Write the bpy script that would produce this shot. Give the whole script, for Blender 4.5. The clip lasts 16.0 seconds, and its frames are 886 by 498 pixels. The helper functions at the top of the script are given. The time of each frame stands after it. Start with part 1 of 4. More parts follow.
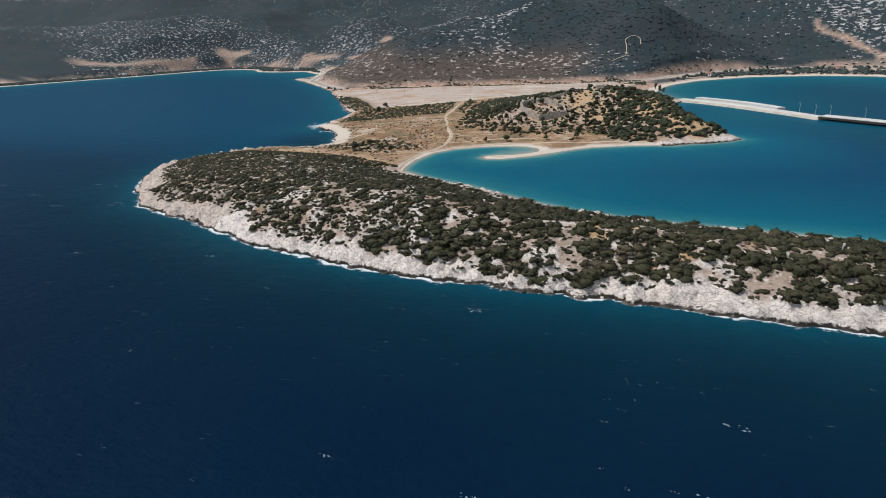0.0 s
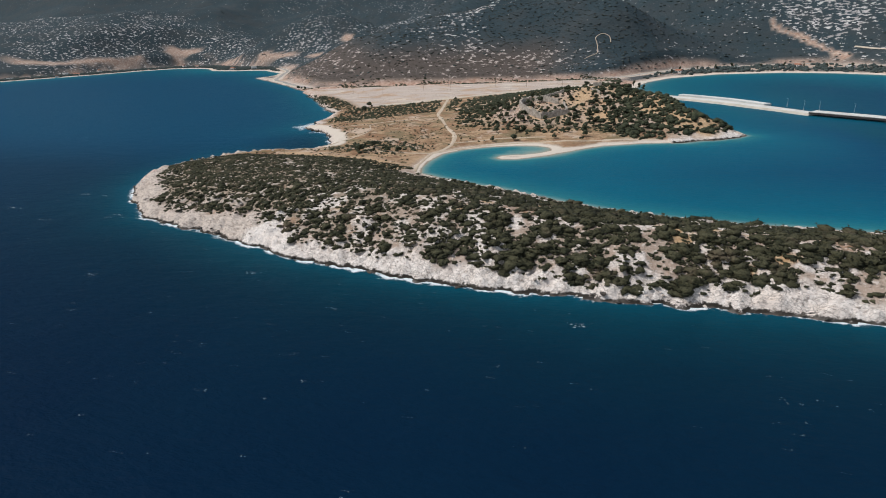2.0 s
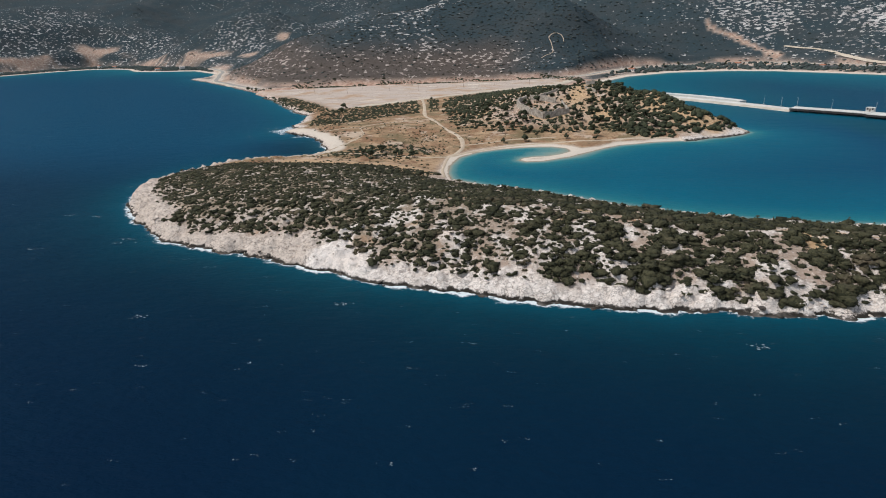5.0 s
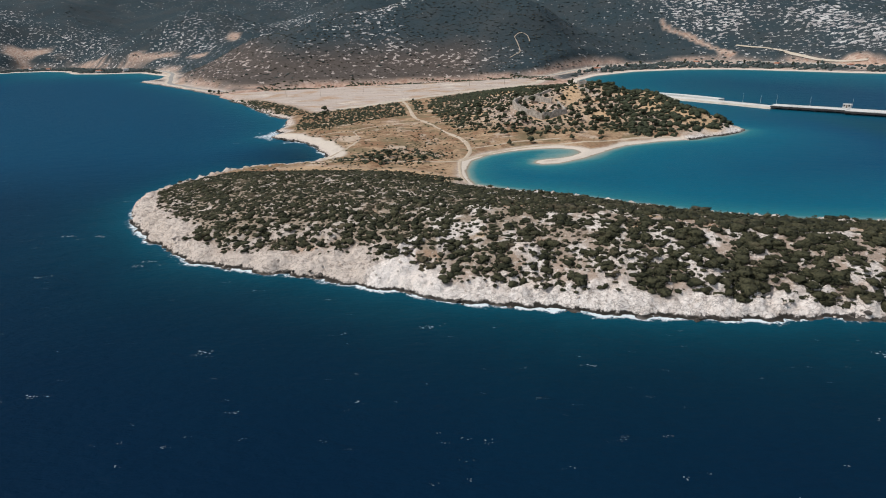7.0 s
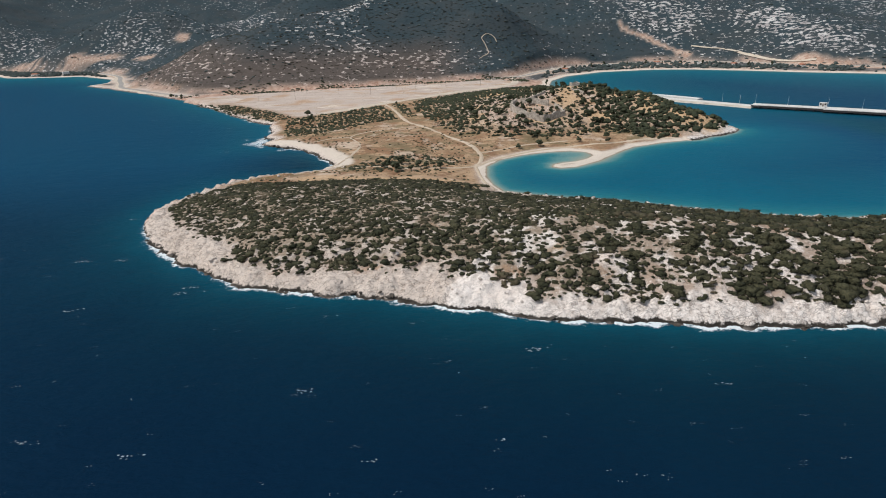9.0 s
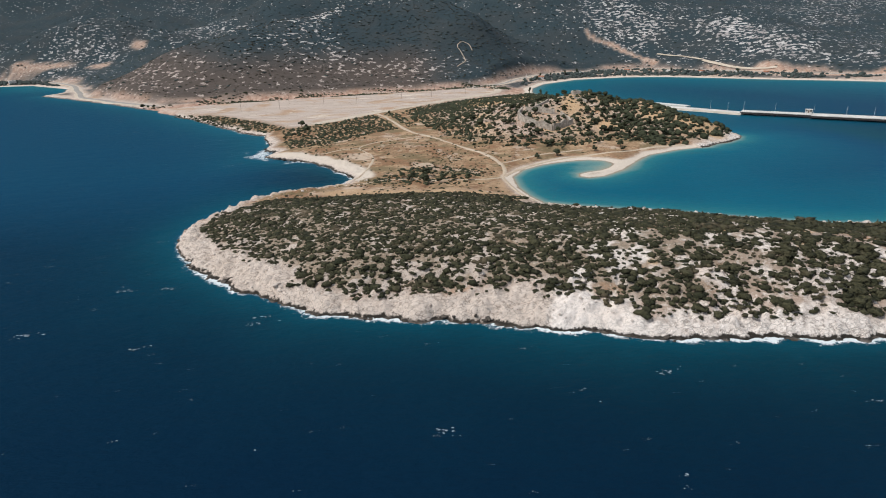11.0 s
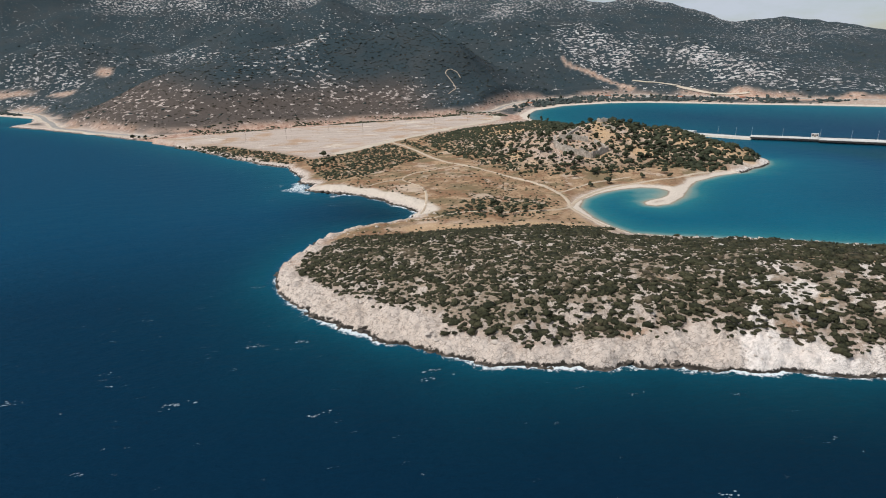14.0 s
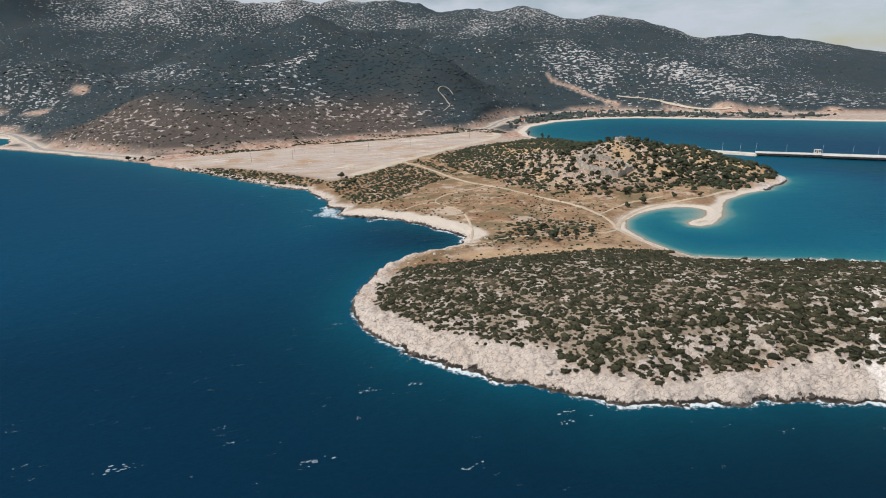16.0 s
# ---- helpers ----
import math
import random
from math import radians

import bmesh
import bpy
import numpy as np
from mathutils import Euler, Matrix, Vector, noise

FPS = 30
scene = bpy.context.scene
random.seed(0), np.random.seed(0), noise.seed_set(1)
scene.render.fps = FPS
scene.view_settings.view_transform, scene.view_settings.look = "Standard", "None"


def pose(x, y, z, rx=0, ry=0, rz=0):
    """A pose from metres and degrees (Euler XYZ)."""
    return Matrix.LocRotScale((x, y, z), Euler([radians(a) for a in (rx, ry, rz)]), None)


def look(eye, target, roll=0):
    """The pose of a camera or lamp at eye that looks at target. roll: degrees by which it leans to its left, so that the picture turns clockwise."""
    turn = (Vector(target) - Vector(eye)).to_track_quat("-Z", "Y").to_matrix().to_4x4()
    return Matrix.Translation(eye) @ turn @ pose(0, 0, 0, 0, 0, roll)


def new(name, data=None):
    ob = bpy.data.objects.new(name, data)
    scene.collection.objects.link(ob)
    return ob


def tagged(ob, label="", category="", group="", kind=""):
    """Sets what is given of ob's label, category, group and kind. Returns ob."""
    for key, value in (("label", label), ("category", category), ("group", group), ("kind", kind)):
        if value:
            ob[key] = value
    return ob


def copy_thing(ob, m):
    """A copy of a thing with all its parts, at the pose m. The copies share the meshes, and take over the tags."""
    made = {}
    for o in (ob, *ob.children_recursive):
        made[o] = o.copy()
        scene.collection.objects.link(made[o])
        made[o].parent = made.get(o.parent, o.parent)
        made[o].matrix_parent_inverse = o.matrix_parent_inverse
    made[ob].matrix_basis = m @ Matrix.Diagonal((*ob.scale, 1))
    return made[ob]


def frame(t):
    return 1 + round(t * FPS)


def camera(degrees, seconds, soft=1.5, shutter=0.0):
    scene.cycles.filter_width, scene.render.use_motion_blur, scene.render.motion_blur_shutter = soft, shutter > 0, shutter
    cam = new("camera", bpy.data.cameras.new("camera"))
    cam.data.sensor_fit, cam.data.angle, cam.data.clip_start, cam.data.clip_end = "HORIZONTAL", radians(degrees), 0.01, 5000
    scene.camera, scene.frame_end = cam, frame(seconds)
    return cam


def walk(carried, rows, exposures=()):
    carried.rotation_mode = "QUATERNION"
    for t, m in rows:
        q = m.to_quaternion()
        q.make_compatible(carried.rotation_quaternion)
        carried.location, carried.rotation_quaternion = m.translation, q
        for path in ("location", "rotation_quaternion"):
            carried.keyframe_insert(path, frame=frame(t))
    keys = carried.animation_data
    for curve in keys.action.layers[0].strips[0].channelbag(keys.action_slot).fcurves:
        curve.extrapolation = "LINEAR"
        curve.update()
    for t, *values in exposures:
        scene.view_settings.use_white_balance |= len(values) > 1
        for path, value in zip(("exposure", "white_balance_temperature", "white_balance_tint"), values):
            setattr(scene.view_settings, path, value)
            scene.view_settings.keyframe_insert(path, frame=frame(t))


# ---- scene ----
cam = camera(76.90, 16.0, soft=1.0)
PATH = [
    (0, (135.98, -318.28, 68.35), (31.34, -58.57, -39.37), -2.57),
    (0.5, (126.69, -318.32, 68.20), (27.70, -56.54, -39.83), -2.58),
    (1, (117.16, -318.13, 68.21), (24.11, -54.36, -40.27), -2.54),
    (1.5, (107.52, -317.68, 68.26), (20.54, -52.04, -40.68), -2.46),
    (2, (97.85, -316.96, 68.29), (17.01, -49.56, -41.08), -2.39),
    (2.5, (88.22, -316.01, 68.27), (13.56, -46.96, -41.46), -2.32),
    (3, (78.68, -314.85, 68.21), (10.24, -44.26, -41.80), -2.25),
    (3.5, (69.23, -313.51, 68.13), (7.08, -41.50, -42.09), -2.19),
    (4, (59.89, -312.02, 68.06), (4.09, -38.71, -42.34), -2.14),
    (5.25, (36.89, -307.82, 68.15), (-2.66, -31.86, -42.67), -2.06),
    (6.5, (14.19, -303.03, 68.79), (-8.62, -25.43, -42.63), -2.03),
    (7, (5.12, -300.94, 69.19), (-10.89, -22.98, -42.51), -2.03),
    (7.5, (-3.97, -298.73, 69.66), (-13.15, -20.57, -42.33), -2.02),
    (8, (-13.08, -296.39, 70.17), (-15.44, -18.19, -42.08), -2.00),
    (8.5, (-22.23, -293.91, 70.69), (-17.82, -15.80, -41.72), -1.98),
    (9, (-31.42, -291.27, 71.19), (-20.35, -13.35, -41.22), -1.94),
    (10.25, (-54.53, -284.02, 72.30), (-27.82, -6.75, -39.09), -1.79),
    (11.5, (-77.75, -275.97, 73.21), (-37.68, 0.88, -35.17), -1.64),
    (12, (-87.03, -272.62, 73.59), (-42.39, 4.22, -33.04), -1.61),
    (12.5, (-96.30, -269.22, 74.04), (-47.50, 7.66, -30.63), -1.59),
    (13, (-105.55, -265.80, 74.62), (-52.89, 11.14, -28.00), -1.58),
    (13.5, (-114.79, -262.36, 75.37), (-58.44, 14.58, -25.26), -1.59),
    (14, (-124.03, -258.89, 76.33), (-63.96, 17.92, -22.51), -1.60),
    (14.5, (-133.29, -255.32, 77.52), (-69.31, 21.15, -19.81), -1.61),
    (15, (-142.60, -251.55, 78.94), (-74.40, 24.34, -17.14), -1.61),
    (15.5, (-152.01, -247.41, 80.51), (-79.36, 27.78, -14.32), -1.61),
    (16, (-161.58, -242.64, 82.10), (-84.65, 32.03, -10.84), -1.68),
]
walk(cam, [(t, look(eye, target, roll)) for t, eye, target, roll in PATH], [(0, -0.28, 6150, 11), (8, -0.25, 6220, 11), (16, -0.17, 6280, 11)])

# ---- world, sun, exposure ----
SUN_ELEVATION, SUN_AZIMUTH = radians(52), radians(254)   # azimuth clockwise from +y
scene.view_settings.exposure = 0.0
sun_way = Vector((math.sin(SUN_AZIMUTH) * math.cos(SUN_ELEVATION), math.cos(SUN_AZIMUTH) * math.cos(SUN_ELEVATION), math.sin(SUN_ELEVATION)))
sun_data = bpy.data.lights.new("sun", "SUN")
sun_data.energy, sun_data.angle, sun_data.color = 3.9, radians(0.53), (1.0, 0.95, 0.88)
sun = new("sun", sun_data)
sun.matrix_world = look(sun_way * 400, (0, 0, 0))

world = bpy.data.worlds.new("sky")
scene.world = world
world.use_nodes = True
wn, wl = world.node_tree.nodes, world.node_tree.links
wn.clear()
sky = wn.new("ShaderNodeTexSky")
sky.sky_type, sky.sun_disc = "NISHITA", False
sky.sun_elevation, sky.sun_rotation = SUN_ELEVATION, SUN_AZIMUTH
sky.air_density, sky.dust_density, sky.ozone_density = 1.0, 0.35, 1.5
w_co = wn.new("ShaderNodeTexCoord")
w_map = wn.new("ShaderNodeMapping")
w_map.inputs["Scale"].default_value = (2.2, 2.2, 7.0)
w_noise = wn.new("ShaderNodeTexNoise")
w_noise.inputs["Scale"].default_value, w_noise.inputs["Detail"].default_value, w_noise.inputs["Roughness"].default_value = 2.0, 8, 0.58
w_ramp = wn.new("ShaderNodeValToRGB")
w_ramp.color_ramp.elements[0].position, w_ramp.color_ramp.elements[1].position = 0.34, 0.58
w_mix = wn.new("ShaderNodeMix")
w_mix.data_type = "RGBA"
w_mix.inputs["B"].default_value = (8.2, 8.9, 9.7, 1)      # sunlit cloud, in the sky's own units
w_bg = wn.new("ShaderNodeBackground")
w_bg.inputs["Strength"].default_value = 0.075
w_out = wn.new("ShaderNodeOutputWorld")
wl.new(w_co.outputs["Generated"], w_map.inputs["Vector"])
wl.new(w_map.outputs["Vector"], w_noise.inputs["Vector"])
wl.new(w_noise.outputs["Fac"], w_ramp.inputs["Fac"])
wl.new(w_ramp.outputs["Color"], w_mix.inputs["Factor"])
wl.new(sky.outputs["Color"], w_mix.inputs["A"])
wl.new(w_mix.outputs["Result"], w_bg.inputs["Color"])
wl.new(w_bg.outputs["Background"], w_out.inputs["Surface"])


# ---- materials ----
class Mat:
    """A node material with short calls for its nodes."""

    def __init__(self, name, rough=0.9, spec=0.3):
        self.m = bpy.data.materials.new(name)
        self.m.use_nodes = True
        self.t = self.m.node_tree
        self.b = self.t.nodes["Principled BSDF"]
        self.b.inputs["Roughness"].default_value = rough
        self.b.inputs["Specular IOR Level"].default_value = spec
        self.pos = self.t.nodes.new("ShaderNodeNewGeometry").outputs["Position"]

    def put(self, socket, value):
        if isinstance(value, bpy.types.NodeSocket):
            self.t.links.new(value, socket)
        elif isinstance(value, tuple) and len(value) == 3 and socket.type == "RGBA":
            socket.default_value = (*value, 1)
        else:
            socket.default_value = value

    def noise(self, scale, detail=4, rough=0.55, stretch=None, kind="noise", vec=None):
        v = vec or self.pos
        if stretch:
            n = self.t.nodes.new("ShaderNodeMapping")
            n.inputs["Scale"].default_value = stretch
            self.put(n.inputs["Vector"], v)
            v = n.outputs["Vector"]
        if kind == "voronoi":
            n = self.t.nodes.new("ShaderNodeTexVoronoi")
            n.inputs["Scale"].default_value = scale
            self.put(n.inputs["Vector"], v)
            return n.outputs["Distance"]
        if kind == "cracks":
            n = self.t.nodes.new("ShaderNodeTexVoronoi")
            n.feature = "DISTANCE_TO_EDGE"
            n.inputs["Scale"].default_value = scale
            self.put(n.inputs["Vector"], v)
            return n.outputs["Distance"]
        n = self.t.nodes.new("ShaderNodeTexNoise")
        n.inputs["Scale"].default_value, n.inputs["Detail"].default_value, n.inputs["Roughness"].default_value = scale, detail, rough
        self.put(n.inputs["Vector"], v)
        return n.outputs["Fac"]

    def warped(self, scale, by):
        """The position, shifted by noise."""
        n = self.t.nodes.new("ShaderNodeTexNoise")
        n.inputs["Scale"].default_value, n.inputs["Detail"].default_value = scale, 3
        self.put(n.inputs["Vector"], self.pos)
        a = self.t.nodes.new("ShaderNodeVectorMath")
        a.operation = "MULTIPLY_ADD"
        self.put(a.inputs[0], n.outputs["Color"])
        a.inputs[1].default_value = (by, by, by)
        self.put(a.inputs[2], self.pos)
        return a.outputs[0]

    def attr(self, name):
        n = self.t.nodes.new("ShaderNodeAttribute")
        n.attribute_name = name
        return n.outputs["Fac"]

    def step(self, value, a, b):
        n = self.t.nodes.new("ShaderNodeMapRange")
        n.interpolation_type = "SMOOTHSTEP"
        n.inputs["From Min"].default_value, n.inputs["From Max"].default_value = a, b
        self.put(n.inputs["Value"], value)
        return n.outputs["Result"]

    def math(self, op, a, b=0.0):
        n = self.t.nodes.new("ShaderNodeMath")
        n.operation = op
        self.put(n.inputs[0], a)
        self.put(n.inputs[1], b)
        return n.outputs[0]

    def mix(self, f, a, b):
        n = self.t.nodes.new("ShaderNodeMix")
        n.data_type = "RGBA"
        self.put(n.inputs["Factor"], f)
        self.put(n.inputs["A"], a)
        self.put(n.inputs["B"], b)
        return n.outputs["Result"]

    def z(self):
        n = self.t.nodes.new("ShaderNodeSeparateXYZ")
        self.put(n.inputs[0], self.pos)
        return n.outputs["Z"]

    def island(self):
        n = self.t.nodes.new("ShaderNodeNewGeometry")
        return n.outputs["Random Per Island"]

    def per_object(self):
        n = self.t.nodes.new("ShaderNodeObjectInfo")
        return n.outputs["Random"]

    def bump(self, height, strength, distance):
        n = self.t.nodes.new("ShaderNodeBump")
        n.inputs["Strength"].default_value, n.inputs["Distance"].default_value = strength, distance
        self.put(n.inputs["Height"], height)
        self.put(self.b.inputs["Normal"], n.outputs["Normal"])

    def colour(self, value):
        self.put(self.b.inputs["Base Color"], value)
        return self


def ground_material():
    m = Mat("ground_soil_and_limestone", 0.95, 0.2)
    big, mid, fine = m.noise(0.012, 5), m.noise(0.11, 6, 0.6), m.noise(1.1, 8, 0.65)
    soil = m.mix(mid, (0.35, 0.25, 0.19), (0.54, 0.42, 0.335))
    soil = m.mix(m.step(m.noise(0.045, 6, 0.62), 0.56, 0.68), soil, (0.40, 0.22, 0.12))
    soil = m.mix(m.step(fine, 0.52, 0.75), soil, (0.56, 0.49, 0.41))
    soil = m.mix(m.math("MULTIPLY", m.step(m.noise(0.75, 6, 0.72), 0.47, 0.38), 0.75), soil, (0.15, 0.12, 0.085))
    soil = m.mix(m.step(m.noise(0.6, 6, 0.72), 0.54, 0.62), soil, (0.72, 0.63, 0.555))
    # bare limestone by the sea, with dark blotches, streaks and joints
    stone = m.mix(m.step(fine, 0.3, 0.66), (0.635, 0.55, 0.485), (0.935, 0.86, 0.79))
    stone = m.mix(m.step(m.noise(0.09, 6, 0.65), 0.45, 0.7), stone, (0.80, 0.69, 0.60))
    sep = m.t.nodes.new("ShaderNodeSeparateXYZ")
    m.put(sep.inputs[0], m.pos)
    seam = m.math("SUBTRACT", sep.outputs["X"], m.math("MULTIPLY", m.math("ADD", sep.outputs["Y"], 155.0), 0.55))   # a tilted bed, browner to the west
    stone = m.mix(m.math("MULTIPLY", m.step(seam, -24.0, -27.0), 0.62), stone, (0.56, 0.455, 0.37))
    dark_blotches = m.step(m.noise(0.8, 6, 0.72, (1, 1, 0.6)), 0.455, 0.37)
    stone = m.mix(m.math("MULTIPLY", dark_blotches, 0.6), stone, (0.17, 0.135, 0.11))
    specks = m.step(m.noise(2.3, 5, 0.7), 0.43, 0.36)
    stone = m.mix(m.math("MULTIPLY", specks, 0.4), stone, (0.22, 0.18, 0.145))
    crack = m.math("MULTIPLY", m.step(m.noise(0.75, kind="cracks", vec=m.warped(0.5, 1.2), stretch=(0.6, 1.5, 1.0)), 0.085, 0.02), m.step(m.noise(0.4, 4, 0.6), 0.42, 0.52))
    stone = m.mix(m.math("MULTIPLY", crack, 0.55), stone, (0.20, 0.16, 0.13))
    dark_streaks = m.step(m.noise(1.1, 5, 0.7, (0.55, 1.7, 1.0)), 0.46, 0.39)
    stone = m.mix(m.math("MULTIPLY", dark_streaks, 0.42), stone, (0.30, 0.245, 0.20))
    slab = m.math("MULTIPLY", m.step(seam, -25.5, -23.5), m.step(seam, 14.0, -6.0))   # one smooth bare bed east of the seam
    stone = m.mix(m.math("MULTIPLY", slab, 0.42), stone, m.mix(mid, (0.80, 0.725, 0.66), (0.93, 0.86, 0.795)))
    leaf_litter = m.mix(m.step(m.noise(1.0, 6, 0.7), 0.4, 0.62), (0.13, 0.112, 0.068), (0.36, 0.285, 0.20))
    soil = m.mix(m.math("MULTIPLY", m.attr("maquis"), 0.6), soil, leaf_litter)
    tan = m.mix(m.step(fine, 0.35, 0.7), (0.47, 0.29, 0.15), (0.64, 0.465, 0.285))
    soil = m.mix(m.attr("tan"), soil, tan)
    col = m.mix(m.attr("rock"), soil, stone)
    # wet, weed-dark rock at the waterline
    edge = m.math("ADD", m.z(), m.math("MULTIPLY", m.math("SUBTRACT", m.noise(0.6, 5, 0.7), 0.5), -3.0))
    wet = m.math("MULTIPLY", m.step(edge, 1.05, 0.55), m.attr("rock"))
    col = m.mix(wet, col, (0.035, 0.030, 0.024))
    # dry grass and trodden earth on the isthmus
    grass = m.mix(m.step(mid, 0.35, 0.62), (0.48, 0.325, 0.195), (0.31, 0.20, 0.115))
    grass = m.mix(m.step(m.noise(0.045, 6, 0.62), 0.50, 0.60), grass, (0.29, 0.165, 0.09))
    grass = m.mix(m.step(m.noise(0.03, 4, 0.6), 0.55, 0.66), grass, (0.52, 0.39, 0.285))
    grass = m.mix(m.step(m.noise(0.5, 7, 0.72), 0.52, 0.66), grass, (0.15, 0.115, 0.065))
    grass = m.mix(m.step(m.noise(0.14, 6, 0.7), 0.50, 0.62), grass, (0.24, 0.135, 0.075))
    grass = m.mix(m.math("MULTIPLY", m.step(m.noise(0.035, 6, 0.68, (1.0, 2.0, 1)), 0.50, 0.58), 0.8), grass, m.mix(fine, (0.12, 0.10, 0.05), (0.25, 0.19, 0.105)))
    grass = m.mix(m.math("MULTIPLY", m.step(m.noise(0.06, 5, 0.65), 0.56, 0.64), 0.7), grass, (0.56, 0.44, 0.33))
    col = m.mix(m.attr("dry"), col, grass)
    # levelled field of pale earth with long scrape marks
    scrape = m.noise(0.10, 5, 0.65, (0.30, 2.6, 1.0))
    field = m.mix(m.step(scrape, 0.25, 0.75), (0.42, 0.34, 0.285), (0.57, 0.475, 0.40))
    field = m.mix(m.step(m.noise(0.03, 4), 0.48, 0.66), field, (0.44, 0.30, 0.20))
    field = m.mix(m.step(m.noise(0.055, 6, 0.7, (0.6, 1.5, 1)), 0.55, 0.66), field, (0.66, 0.58, 0.48))
    field = m.mix(m.step(m.noise(0.4, 5, 0.7), 0.60, 0.68), field, (0.16, 0.125, 0.08))
    col = m.mix(m.attr("field"), col, field)
    # red cut banks
    cut = m.mix(m.step(m.noise(0.25, 5), 0.4, 0.65), (0.43, 0.25, 0.165), (0.64, 0.49, 0.385))
    col = m.mix(m.attr("cut"), col, cut)
    earth = m.mix(m.step(m.noise(0.22, 6, 0.65, (1.0, 0.5, 1.0)), 0.38, 0.62), (0.33, 0.185, 0.125), (0.54, 0.375, 0.285))
    col = m.mix(m.attr("bank"), col, earth)
    sand = m.mix(fine, (0.58, 0.49, 0.395), (0.74, 0.65, 0.55))
    damp = m.step(m.math("ADD", m.z(), m.math("MULTIPLY", m.math("SUBTRACT", mid, 0.5), 0.3)), 0.16, 0.03)
    sand = m.mix(damp, sand, (0.30, 0.24, 0.175))
    col = m.mix(m.attr("sand"), col, sand)
    # mountain flanks: dark scrub broken by pale limestone, browner low down
    stony = m.mix(m.step(m.noise(0.05, 6, 0.7), 0.4, 0.62), (0.31, 0.285, 0.27), (0.55, 0.525, 0.50))
    stony = m.mix(m.math("MULTIPLY", m.attr("brown"), 0.6), stony, m.mix(mid, (0.30, 0.22, 0.175), (0.56, 0.44, 0.36)))
    # the scrub's blue-grey cast is distance haze put into its colour
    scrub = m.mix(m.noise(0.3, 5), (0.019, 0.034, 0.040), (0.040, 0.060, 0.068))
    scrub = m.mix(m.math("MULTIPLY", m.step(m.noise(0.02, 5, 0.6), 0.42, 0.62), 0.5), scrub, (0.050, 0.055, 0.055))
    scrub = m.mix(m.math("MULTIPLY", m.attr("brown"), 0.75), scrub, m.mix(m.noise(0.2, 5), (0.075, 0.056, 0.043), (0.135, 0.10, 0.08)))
    speck = m.math("ADD", m.noise(0.135, 3, 0.6, (1.0, 1.0, 2.0)), m.math("MULTIPLY", m.attr("pale"), 0.075))
    speck = m.math("SUBTRACT", speck, m.math("MULTIPLY", m.attr("wood"), 0.13))
    speck = m.math("ADD", speck, m.math("MULTIPLY", m.attr("brown"), 0.075))
    speck = m.math("ADD", speck, m.math("MULTIPLY", m.math("SUBTRACT", m.noise(0.012, 4, 0.6), 0.5), 0.15))
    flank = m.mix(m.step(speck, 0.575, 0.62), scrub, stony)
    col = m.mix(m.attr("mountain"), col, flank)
    m.colour(col)
    m.bump(m.math("ADD", m.math("MULTIPLY", m.noise(1.2, 8, 0.78, (0.7, 1.4, 1.0)), 1.5), m.math("MULTIPLY", m.noise(0.3, 6, 0.7), 1.6)), 0.75, 0.55)
    return m.m


